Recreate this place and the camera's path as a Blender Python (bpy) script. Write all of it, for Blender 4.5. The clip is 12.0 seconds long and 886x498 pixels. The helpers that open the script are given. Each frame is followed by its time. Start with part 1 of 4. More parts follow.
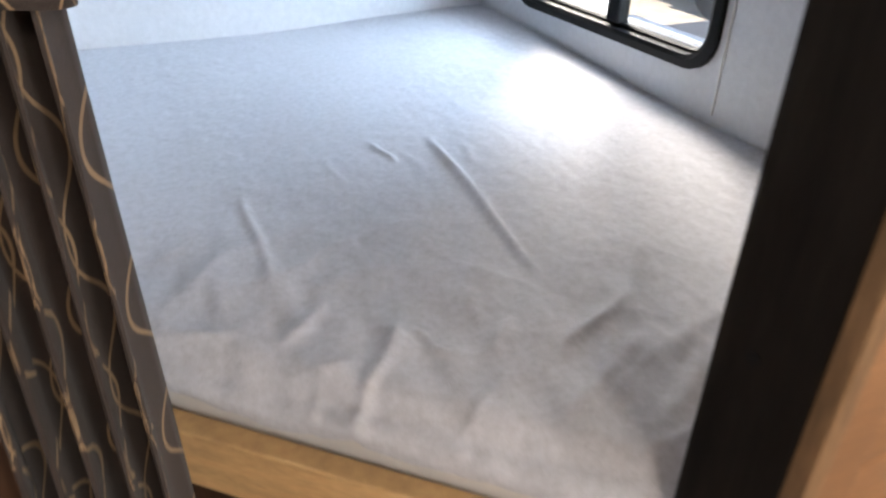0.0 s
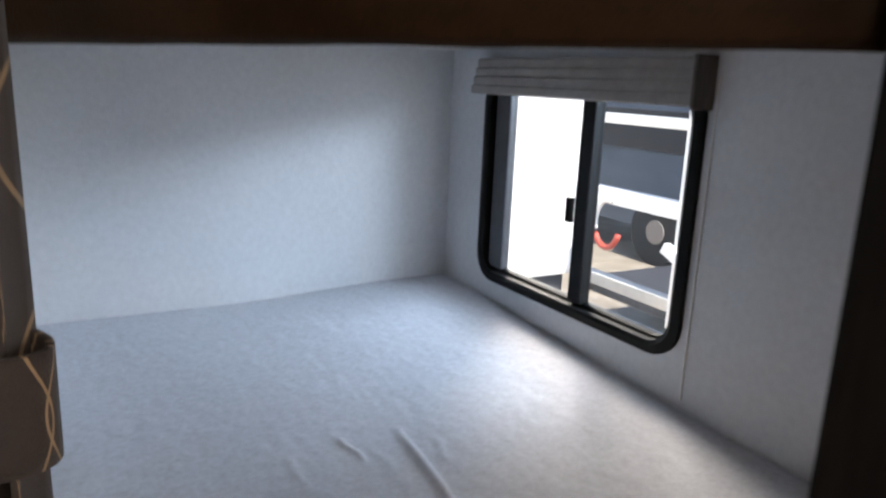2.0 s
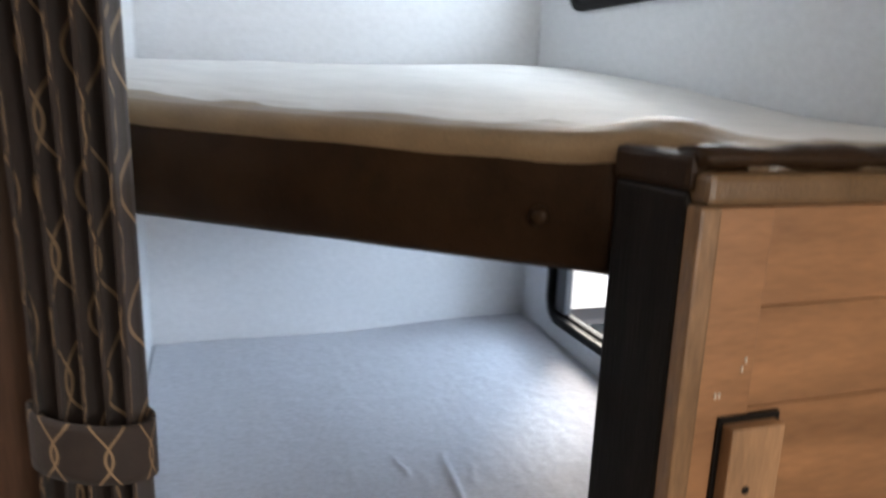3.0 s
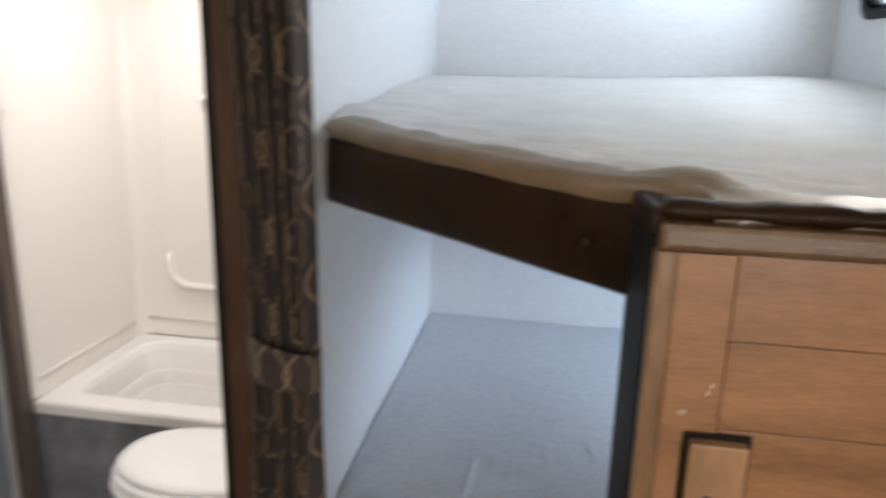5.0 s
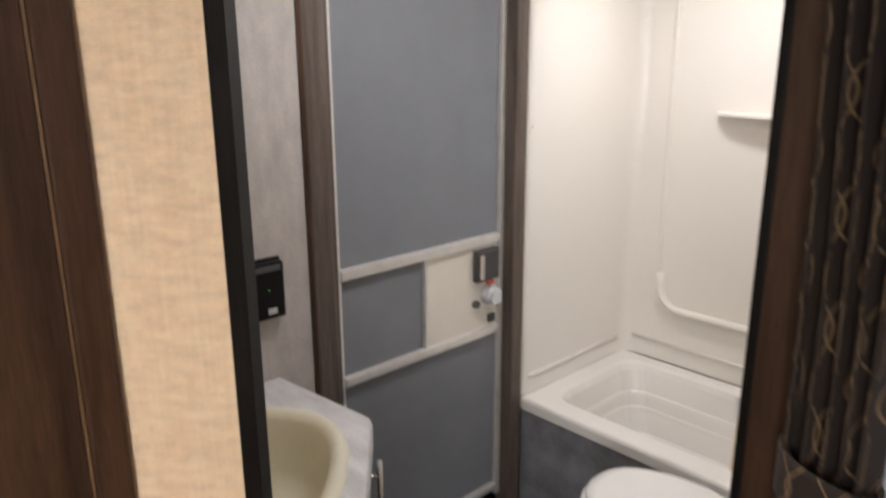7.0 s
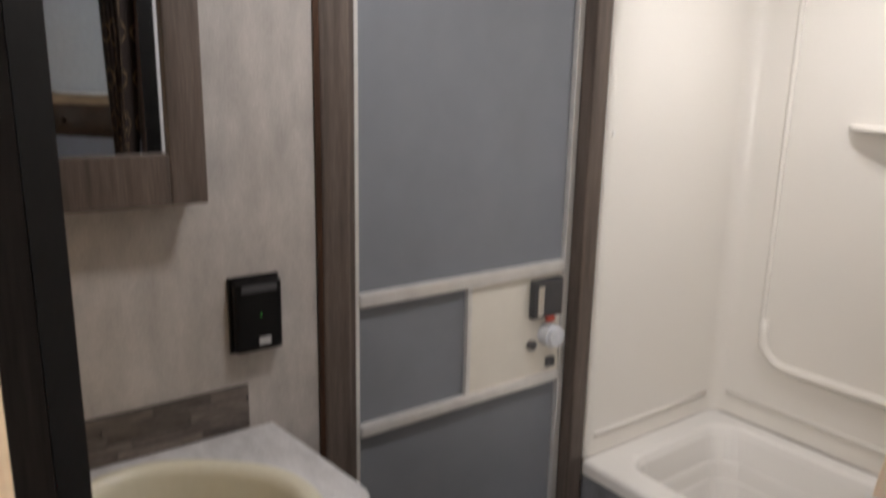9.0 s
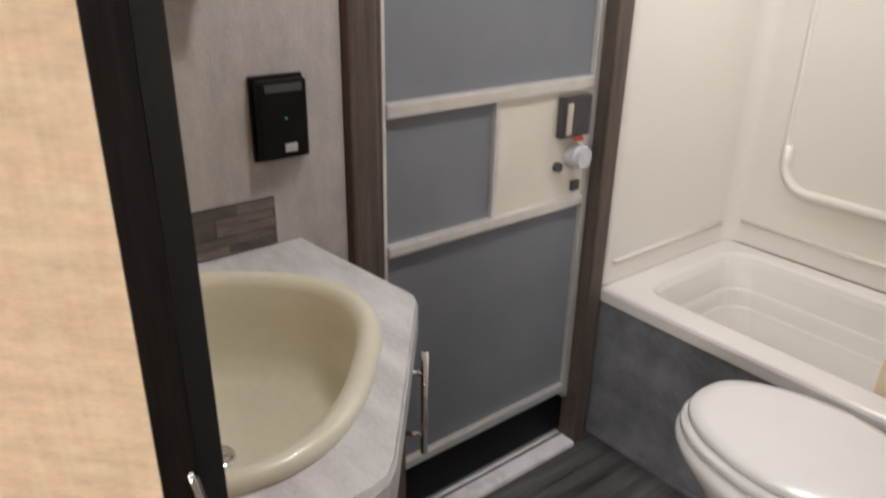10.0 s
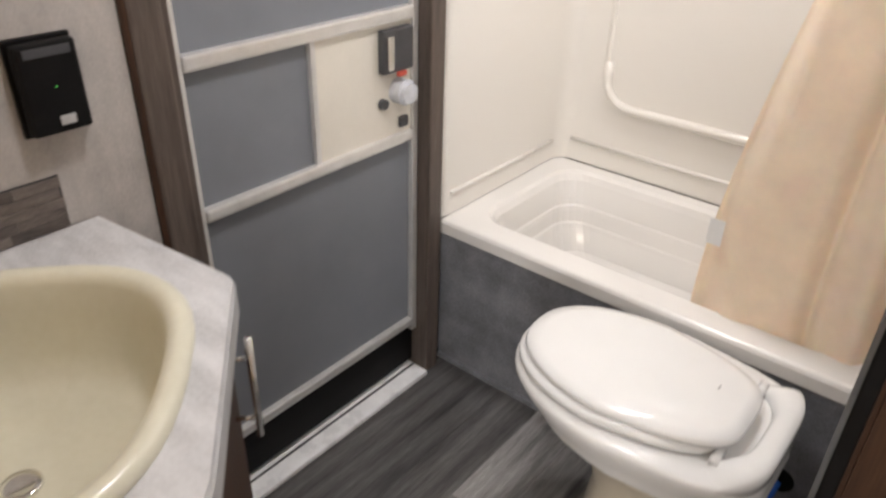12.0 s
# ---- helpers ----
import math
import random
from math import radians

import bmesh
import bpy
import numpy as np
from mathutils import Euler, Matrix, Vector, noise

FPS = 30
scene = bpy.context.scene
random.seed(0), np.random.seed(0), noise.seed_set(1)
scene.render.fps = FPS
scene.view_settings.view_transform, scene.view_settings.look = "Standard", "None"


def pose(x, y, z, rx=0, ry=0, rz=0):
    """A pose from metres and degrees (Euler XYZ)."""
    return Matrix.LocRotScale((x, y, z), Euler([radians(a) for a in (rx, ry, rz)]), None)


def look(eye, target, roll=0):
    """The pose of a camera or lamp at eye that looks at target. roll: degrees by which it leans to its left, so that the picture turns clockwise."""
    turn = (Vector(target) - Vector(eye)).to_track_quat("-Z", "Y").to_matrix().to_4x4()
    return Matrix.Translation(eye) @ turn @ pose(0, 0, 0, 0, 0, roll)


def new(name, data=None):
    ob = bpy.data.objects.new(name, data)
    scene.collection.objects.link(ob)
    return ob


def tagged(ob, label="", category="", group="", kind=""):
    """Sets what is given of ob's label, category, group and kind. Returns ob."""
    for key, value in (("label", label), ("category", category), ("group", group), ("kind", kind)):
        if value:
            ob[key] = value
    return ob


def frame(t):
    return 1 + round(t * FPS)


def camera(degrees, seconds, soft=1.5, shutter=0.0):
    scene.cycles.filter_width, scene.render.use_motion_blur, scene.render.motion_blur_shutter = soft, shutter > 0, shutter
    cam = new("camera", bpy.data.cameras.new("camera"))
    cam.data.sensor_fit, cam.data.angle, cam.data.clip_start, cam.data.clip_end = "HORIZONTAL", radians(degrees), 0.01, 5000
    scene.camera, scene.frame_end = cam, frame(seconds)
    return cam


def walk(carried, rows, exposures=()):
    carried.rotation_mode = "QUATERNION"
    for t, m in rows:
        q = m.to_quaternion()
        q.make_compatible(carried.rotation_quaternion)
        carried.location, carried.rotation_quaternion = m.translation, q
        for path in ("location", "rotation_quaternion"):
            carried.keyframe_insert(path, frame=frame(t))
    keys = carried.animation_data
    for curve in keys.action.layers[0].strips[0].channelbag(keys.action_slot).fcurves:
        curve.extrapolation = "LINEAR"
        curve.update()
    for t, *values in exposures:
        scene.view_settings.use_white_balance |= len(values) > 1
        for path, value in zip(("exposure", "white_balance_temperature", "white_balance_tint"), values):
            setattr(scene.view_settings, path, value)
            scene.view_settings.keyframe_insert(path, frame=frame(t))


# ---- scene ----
cam = camera(63.2, 12.0, soft=2.3, shutter=0.5)
PATH = [
    (0, (1.263, -1.358, 1.152), (2.037, 0.172, 0.122), 1.2),
    (0.5, (1.277, -1.236, 1.136), (2.054, 0.331, 0.165), 1.3),
    (1, (1.277, -1.205, 1.169), (2.123, 0.427, 0.379), 2.2),
    (1.5, (1.279, -1.213, 1.195), (2.214, 0.457, 0.615), 2.3),
    (2, (1.26, -1.278, 1.252), (2.245, 0.404, 0.801), 2.5),
    (2.5, (1.258, -1.449, 1.334), (2.223, 0.254, 0.921), 1.7),
    (3, (1.317, -1.604, 1.451), (1.946, 0.24, 1.0), 2.2),
    (3.2, (1.365, -1.617, 1.494), (1.848, 0.264, 1.019), 2.1),
    (4.8, (1.603, -1.773, 1.538), (1.466, 0.159, 1.039), 1.7),
    (5, (1.589, -1.82, 1.529), (1.283, 0.091, 1.025), 1.5),
    (5.5, (1.561, -1.939, 1.523), (0.893, -0.127, 1.004), 0.9),
    (6, (1.537, -1.94, 1.536), (0.575, -0.273, 0.991), 0.8),
    (6.5, (1.48, -1.809, 1.524), (0.263, -0.318, 0.98), 0.2),
    (7, (1.43, -1.679, 1.567), (0.023, -0.355, 1.049), -0.3),
    (7.2, (1.385, -1.621, 1.584), (-0.069, -0.337, 1.096), -0.4),
    (8.8, (1.255, -1.386, 1.52), (-0.328, -0.22, 1.151), 1.3),
    (9, (1.239, -1.381, 1.478), (-0.335, -0.233, 1.025), 1.2),
    (9.5, (1.198, -1.394, 1.388), (-0.335, -0.284, 0.742), 0.7),
    (10, (1.128, -1.437, 1.344), (-0.308, -0.296, 0.545), 1.1),
    (10.5, (1.084, -1.46, 1.305), (-0.171, -0.19, 0.405), 1.6),
    (11, (1.073, -1.483, 1.264), (-0.034, -0.122, 0.303), 1.8),
    (11.5, (1.09, -1.471, 1.326), (0.064, -0.078, 0.322), 2.0),
    (12, (1.103, -1.34, 1.401), (0.027, 0.002, 0.38), 1.7),
]
walk(cam, [(t, look(*r)) for t, *r in PATH], [(0, 1.55), (0.5, 1.2), (1.0, 0.97), (1.6, 0.71), (2.5, 0.85), (3.0, 0.8), (5.0, 0.75), (6.0, 0.5), (7.0, 0.42), (9.0, 0.2), (9.5, 0.32), (10.5, 0.72), (12, 0.9)])
SUN, SKY = 5.0, 0.15
WIN_BUNK, WIN_STEEP, WIN_UP, ROOM_FILL = 62.0, 88.0, 6.0, 20.0
BATH_LAMP, BATH_FILL, HALL_LAMP = 3.9, 3.6, 8.2

# ---- world, sun, lamps ----
world = bpy.data.worlds.new("world")
scene.world = world
world.use_nodes = True
wn = world.node_tree.nodes
sky = wn.new("ShaderNodeTexSky")
sky.sky_type, sky.sun_disc = "NISHITA", False
sky.sun_elevation, sky.sun_rotation = radians(54), radians(183)
wn["Background"].inputs[1].default_value = SKY
world.node_tree.links.new(sky.outputs[0], wn["Background"].inputs[0])


def lamp(name, kind, m, power, colour, size=0.1, size_y=None, spread=180):
    data = bpy.data.lights.new(name, kind)
    data.energy, data.color = power, colour
    if kind == "SUN":
        data.angle = size
    elif kind == "AREA":
        data.size, data.spread = size, radians(spread)
        if size_y:
            data.shape, data.size_y = "RECTANGLE", size_y
    else:
        data.shadow_soft_size = size
    ob = new(name, data)
    ob.matrix_world = m
    return ob


# sun along the side of the trailer, so that it lights the yard but not the bunk
lamp("sun", "SUN", look((-0.3, -5.0, 7.0), (0, 0, 0)), SUN, (1.0, 0.95, 0.88), radians(0.6))
# area lamps added in place of the sky light on the two bunk windows
lamp("window_fill", "AREA", look((3.97, -0.73, 1.66), (2.38, 0.0, 0.98)), WIN_BUNK, (0.62, 0.79, 1.0), 2.4, 0.36)
# steep warm lamp, added for the bright patch on the lower bed
lamp("window_fill", "AREA", look((2.98, 1.42, 2.05), (2.38, 0.0, 1.0)), WIN_STEEP, (1.0, 0.91, 0.80), 0.9, 0.8)
lamp("window_fill", "AREA", look((2.50, 0.02, 1.77), (1.8, 0.05, 1.60)), WIN_UP, (0.74, 0.87, 1.0), 0.62, 0.20)
# fill lamp for the front room, inside a window added out of view
lamp("window_fill", "AREA", look((2.35, -3.35, 1.285), (0.5, -2.3, 1.05)), ROOM_FILL, (1.0, 0.97, 0.94), 1.1, 0.58)
lamp("ceiling_bulb", "AREA", look((0.50, 0.16, 1.955), (0.50, 0.16, 0)), BATH_LAMP, (1.0, 0.968, 0.985), 0.13)
# fill lamp added over the bathroom floor, with no known source there
lamp("ceiling_bulb", "AREA", look((0.52, -0.75, 1.955), (0.52, -0.75, 0)), BATH_FILL, (1.0, 0.968, 0.985), 0.13)
lamp("ceiling_bulb", "AREA", look((1.35, -2.75, 1.955), (1.35, -2.75, 0)), HALL_LAMP, (1.0, 0.895, 0.79), 0.30)

# ---- materials ----


def mat(name, colour, rough=0.6, metal=0.0, vary=0.12, scale=8.0, bump=0.1, bump_scale=120.0, stretch=(1, 1, 1), second=None, spec=0.5, random_tint=0.0, coat=0.0, sheen=0.0, weave=0.0):
    """A procedural surface: two scales of colour variation and a fine relief, in object metres."""
    m = bpy.data.materials.new(name)
    m.use_nodes = True
    n, l = m.node_tree.nodes, m.node_tree.links
    b = n["Principled BSDF"]
    b.inputs["Metallic"].default_value = metal
    b.inputs["Specular IOR Level"].default_value = spec
    b.inputs["Coat Weight"].default_value = coat
    b.inputs["Sheen Weight"].default_value = sheen
    geo = n.new("ShaderNodeNewGeometry")
    mp = n.new("ShaderNodeMapping")
    mp.inputs["Scale"].default_value = stretch
    if random_tint:
        own = n.new("ShaderNodeObjectInfo")
        far = n.new("ShaderNodeVectorMath")
        far.operation = "MULTIPLY_ADD"
        far.inputs[1].default_value = (37.0, 53.0, 29.0)
        l.new(own.outputs["Random"], far.inputs[0])
        l.new(geo.outputs["Position"], far.inputs[2])
        l.new(far.outputs[0], mp.inputs[0])
    else:
        l.new(geo.outputs["Position"], mp.inputs[0])
    big = n.new("ShaderNodeTexNoise")
    big.inputs["Scale"].default_value, big.inputs["Detail"].default_value, big.inputs["Roughness"].default_value = scale, 6, 0.6
    fine = n.new("ShaderNodeTexNoise")
    fine.inputs["Scale"].default_value, fine.inputs["Detail"].default_value = bump_scale, 4
    l.new(mp.outputs[0], big.inputs["Vector"])
    l.new(mp.outputs[0], fine.inputs["Vector"])
    mix = n.new("ShaderNodeMix")
    mix.data_type = "RGBA"
    dark = tuple(c * (1 - vary * 2.2) for c in colour) if second is None else second
    light = tuple(min(1, c * (1 + vary)) for c in colour)
    mix.inputs[6].default_value, mix.inputs[7].default_value = (*dark, 1), (*light, 1)
    ramp = n.new("ShaderNodeMapRange")
    ramp.inputs[1].default_value, ramp.inputs[2].default_value = 0.28, 0.68
    l.new(big.outputs[0], ramp.inputs[0])
    l.new(ramp.outputs[0], mix.inputs[0])
    mix2 = n.new("ShaderNodeMix")
    mix2.data_type, mix2.blend_type = "RGBA", "OVERLAY"
    mix2.inputs[0].default_value = min(0.5, vary * 2.2)
    l.new(mix.outputs[2], mix2.inputs[6])
    l.new(fine.outputs[0], mix2.inputs[7])
    out = mix2.outputs[2]
    if weave:
        for k, st in enumerate(((14, 14, 160), (150, 150, 12))):
            mw = n.new("ShaderNodeMapping")
            mw.inputs["Scale"].default_value = st
            l.new(geo.outputs["Position"], mw.inputs[0])
            nw = n.new("ShaderNodeTexNoise")
            nw.inputs["Scale"].default_value, nw.inputs["Detail"].default_value = 1.0, 3
            l.new(mw.outputs[0], nw.inputs["Vector"])
            mx = n.new("ShaderNodeMix")
            mx.data_type, mx.blend_type = "RGBA", "OVERLAY"
            mx.inputs[0].default_value = weave
            l.new(out, mx.inputs[6])
            l.new(nw.outputs[0], mx.inputs[7])
            out = mx.outputs[2]
    if random_tint:
        info = n.new("ShaderNodeObjectInfo")
        hsv = n.new("ShaderNodeHueSaturation")
        rr = n.new("ShaderNodeMapRange")
        rr.inputs[3].default_value, rr.inputs[4].default_value = 1 - random_tint, 1 + random_tint
        l.new(info.outputs["Random"], rr.inputs[0])
        l.new(rr.outputs[0], hsv.inputs["Value"])
        l.new(out, hsv.inputs["Color"])
        out = hsv.outputs[0]
    l.new(out, b.inputs["Base Color"])
    rg = n.new("ShaderNodeMapRange")
    rg.inputs[3].default_value, rg.inputs[4].default_value = max(0.02, rough - min(0.08, vary)), min(1, rough + min(0.08, vary))
    l.new(big.outputs[0], rg.inputs[0])
    l.new(rg.outputs[0], b.inputs["Roughness"])
    bp = n.new("ShaderNodeBump")
    bp.inputs["Strength"].default_value, bp.inputs["Distance"].default_value = bump, 0.002
    l.new(fine.outputs[0], bp.inputs["Height"])
    l.new(bp.outputs[0], b.inputs["Normal"])
    return m


def glow(name, colour, strength):
    m = bpy.data.materials.new(name)
    m.use_nodes = True
    b = m.node_tree.nodes["Principled BSDF"]
    b.inputs["Base Color"].default_value = (*colour, 1)
    b.inputs["Emission Color"].default_value, b.inputs["Emission Strength"].default_value = (*colour, 1), strength
    return m


def glass(name, colour=(1, 1, 1), rough=0.0, ior=1.45):
    m = bpy.data.materials.new(name)
    m.use_nodes = True
    b = m.node_tree.nodes["Principled BSDF"]
    b.inputs["Base Color"].default_value = (*colour, 1)
    b.inputs["Transmission Weight"].default_value, b.inputs["Roughness"].default_value, b.inputs["IOR"].default_value = 1, rough, ior
    return m


def ogee(name, base, line):
    """Curtain cloth: woven ground with pairs of wavy lines that cross, from the UV map in metres."""
    m = mat(name, base, 0.75, 0, 0.16, 30, 0.35, 700, sheen=0.06)
    n, l = m.node_tree.nodes, m.node_tree.links
    b = n["Principled BSDF"]
    old = b.inputs["Base Color"].links[0].from_socket
    uv = n.new("ShaderNodeUVMap")
    sep = n.new("ShaderNodeSeparateXYZ")
    l.new(uv.outputs[0], sep.inputs[0])

    def calc(op, a, c=None):
        q = n.new("ShaderNodeMath")
        q.operation = op
        for i, v in enumerate((a, c)):
            if v is None:
                continue
            if isinstance(v, (int, float)):
                q.inputs[i].default_value = v
            else:
                l.new(v, q.inputs[i])
        return q.outputs[0]

    total = None
    for sign, shift, pitch in ((1, 0.0, 0.058), (-1, 0.3, 0.058)):
        wave = calc("MULTIPLY", calc("SINE", calc("MULTIPLY", sep.outputs[1], 2 * math.pi / 0.125)), 0.22 * sign)
        ph = calc("FRACT", calc("ADD", calc("ADD", calc("DIVIDE", sep.outputs[0], pitch), wave), shift + 10))
        d = calc("ABSOLUTE", calc("SUBTRACT", ph, 0.5))
        line_on = calc("LESS_THAN", d, 0.028)
        total = line_on if total is None else calc("MAXIMUM", total, line_on)
    mix = n.new("ShaderNodeMix")
    mix.data_type = "RGBA"
    l.new(total, mix.inputs[0])
    l.new(old, mix.inputs[6])
    mix.inputs[7].default_value = (*line, 1)
    l.new(mix.outputs[2], b.inputs["Base Color"])
    return m


M_WALL = mat("pale_wall_vinyl", (0.64, 0.64, 0.65), 0.55, 0, 0.035, 60, 0.45, 180)
M_CEIL = mat("ceiling_vinyl", (0.78, 0.76, 0.72), 0.6, 0, 0.04, 10, 0.2, 200)
M_BATHWALL = mat("grey_woven_wall", (0.43, 0.40, 0.375), 0.6, 0, 0.09, 26, 0.3, 300, (1, 1, 0.45))
M_BEIGE = mat("beige_cloth_wall", (0.76, 0.58, 0.40), 0.7, 0, 0.07, 60, 0.35, 300, (0.6, 0.6, 1.7), weave=0.17)
M_DARKWOOD = mat("dark_brown_wood", (0.058, 0.028, 0.015), 0.5, 0, 0.28, 14, 0.2, 160, (2.2, 2.2, 0.16), spec=0.25)
M_FRAMEWOOD = mat("grey_brown_wood", (0.105, 0.080, 0.066), 0.45, 0, 0.25, 20, 0.2, 180, (2.5, 2.5, 0.15))
M_JAMB = mat("dark_jamb_wood", (0.022, 0.018, 0.0155), 0.5, 0, 0.2, 20, 0.06, 180, (2.5, 2.5, 0.15), spec=0.08)
M_SILL = mat("bright_sill", (0.92, 0.92, 0.93), 0.28, 0.0, 0.06, 14, 0.08, 160)
M_LABEL = mat("grey_label", (0.42, 0.42, 0.42), 0.5, 0, 0.05, 30, 0.05, 160)
M_BLACK = mat("black_trim", (0.006, 0.0055, 0.0055), 0.5, 0, 0.2, 20, 0.08, 200, spec=0.15)
M_POST = mat("near_black_wood", (0.011, 0.0088, 0.0072), 0.5, 0, 0.3, 18, 0.2, 160, (2, 2, 0.2), spec=0.12)
M_PANEL = mat("warm_wood_panel", (0.30, 0.150, 0.066), 0.42, 0, 0.17, 7, 0.15, 120, (0.35, 1, 2.4), random_tint=0.12)
M_TRIMWOOD = mat("tan_wood_trim", (0.20, 0.115, 0.055), 0.4, 0, 0.2, 20, 0.15, 140, (1.5, 1.5, 0.3))
M_HEM = mat("tan_satin_hem", (0.25, 0.175, 0.10), 0.42, 0, 0.10, 12, 0.3, 300)
M_TRIMVINYL = mat("tan_vinyl_trim", (0.135, 0.080, 0.036), 0.34, 0, 0.14, 16, 0.3, 300)
M_BLOCK = mat("block_wood", (0.37, 0.215, 0.11), 0.45, 0, 0.16, 14, 0.15, 140, (1.5, 1.5, 0.3))
M_PINE = mat("pine_board", (0.62, 0.39, 0.18), 0.5, 0, 0.15, 12, 0.15, 120, (0.5, 0.5, 3))
M_SHEET = mat("grey_bed_sheet", (0.51, 0.515, 0.555), 0.85, 0, 0.07, 90, 0.6, 500, sheen=0.2)
M_SHEET2 = mat("pale_bed_sheet", (0.62, 0.60, 0.58), 0.8, 0, 0.05, 9, 0.4, 800, sheen=0.2)
M_VINYL = mat("brown_vinyl", (0.030, 0.0155, 0.0070), 0.42, 0, 0.2, 16, 0.35, 500, spec=0.15)
M_TUB = mat("ivory_plastic", (0.80, 0.768, 0.715), 0.28, 0, 0.005, 2, 0.05, 90, coat=0.2)
M_TUBRIM = mat("white_plastic", (0.82, 0.80, 0.77), 0.25, 0, 0.006, 2, 0.04, 90, coat=0.2)
M_APRON = mat("blue_grey_panel", (0.21, 0.215, 0.235), 0.5, 0, 0.2, 9, 0.2, 160)
M_TOILET = mat("toilet_ceramic", (0.85, 0.85, 0.84), 0.11, 0, 0.015, 4, 0.02, 60, coat=0.3)
M_BONE = mat("bone_ceramic", (0.74, 0.68, 0.56), 0.22, 0, 0.02, 4, 0.02, 60, coat=0.3)
M_SINK = mat("cream_sink_plastic", (0.68, 0.65, 0.52), 0.3, 0, 0.03, 5, 0.04, 80, coat=0.2)
M_COUNTER = mat("grey_marble_laminate", (0.61, 0.605, 0.61), 0.32, 0, 0.12, 9, 0.05, 140, (1, 2.6, 1))
M_SCREEN = mat("grey_door_panel", (0.20, 0.212, 0.24), 0.55, 0, 0.05, 5, 0.25, 700)
M_ALU = mat("aluminium", (0.74, 0.73, 0.71), 0.30, 0.55, 0.05, 20, 0.08, 200)
M_CHROME = mat("chrome", (0.85, 0.84, 0.82), 0.12, 1.0, 0.02, 10, 0.02, 100)
M_CREAM = mat("cream_latch_panel", (0.74, 0.70, 0.62), 0.45, 0, 0.03, 9, 0.05, 160)
M_DARKGREY = mat("dark_grey_plastic", (0.06, 0.06, 0.065), 0.4, 0, 0.1, 20, 0.1, 200)
M_RED = mat("red_plastic", (0.42, 0.06, 0.035), 0.4, 0, 0.05, 20, 0.05, 200)
M_BLUE = mat("blue_hose", (0.02, 0.13, 0.62), 0.4, 0, 0.05, 20, 0.05, 200)
M_FLOOR = mat("grey_plank_vinyl", (0.195, 0.187, 0.184), 0.42, 0, 0.34, 11, 0.25, 130, (3.0, 0.22, 1), random_tint=0.42)
M_JOINT = mat("floor_joint", (0.03, 0.028, 0.027), 0.7, 0, 0.1, 20, 0.1, 200)
M_STONE = mat("grey_mosaic", (0.15, 0.125, 0.11), 0.5, 0, 0.25, 25, 0.3, 180, (1, 0.6, 3), random_tint=0.45)
M_CLOTH = mat("cream_shower_cloth", (0.86, 0.74, 0.60), 0.6, 0, 0.04, 12, 0.2, 600)
M_CLOTH.node_tree.nodes["Principled BSDF"].inputs["Subsurface Weight"].default_value = 0.6
M_CLOTH.node_tree.nodes["Principled BSDF"].inputs["Subsurface Radius"].default_value = (0.05, 0.035, 0.022)
M_SHADE = mat("taupe_shade_cloth", (0.33, 0.30, 0.28), 0.8, 0, 0.08, 20, 0.4, 500)
M_CURTAIN = ogee("brown_ogee_cloth", (0.030, 0.0195, 0.0155), (0.27, 0.18, 0.10))
M_GLASS = glass("window_glass", (0.97, 0.98, 0.98))
M_KNOB = mat("clear_plastic", (0.62, 0.64, 0.68), 0.2, 0, 0.1, 30, 0.05, 100, coat=0.4)
M_MIRROR = mat("mirror", (0.86, 0.87, 0.88), 0.02, 1.0, 0.0, 5, 0.0, 60)
M_LAMP = glow("lamp_diffuser", (1.0, 0.86, 0.68), 9)
M_LED = glow("green_led", (0.1, 0.7, 0.1), 0.35)
M_GROUND = mat("pale_gravel", (0.34, 0.29, 0.23), 0.9, 0, 0.15, 3, 0.6, 40)
M_WHITE = mat("white_metal", (0.8, 0.8, 0.79), 0.4, 0, 0.03, 6, 0.05, 90)
# blue-grey car paint, lightened to carry the glare and haze outside
M_CAR = mat("hazed_blue_grey_paint", (0.15, 0.185, 0.24), 0.3, 0.1, 0.1, 4, 0.03, 60)
M_RUBBER = mat("rubber", (0.02, 0.02, 0.02), 0.8, 0, 0.15, 20, 0.3, 150)

# ---- mesh helpers ----


YARD = Matrix.Translation((-0.20, 0.15, 0.20)) @ Matrix.Translation((1.4, -1.4, 0)) @ Matrix.Rotation(radians(-0.8), 4, "Z") @ Matrix.Translation((-1.4, 1.4, 0))
PLACE = [Matrix()]  # where the group of things now being built is laid


def part(name, bm, material, parent=None, label="", smooth=False):
    me = bpy.data.meshes.new(name)
    bm.transform(PLACE[-1])
    bmesh.ops.recalc_face_normals(bm, faces=bm.faces)
    bm.to_mesh(me)
    bm.free()
    me.materials.append(material)
    if smooth:
        me.shade_smooth()
    ob = new(name, me)
    if parent:
        ob.parent = parent
    if label:
        ob["label"] = label
    return ob


def thing(name, label, category, group="", kind="", at=(0, 0, 0)):
    """An empty at the base of a thing; its parts are built in world metres."""
    ob = new(name)
    ob.empty_display_size = 0.05
    tagged(ob, label, category, group, kind)
    return ob


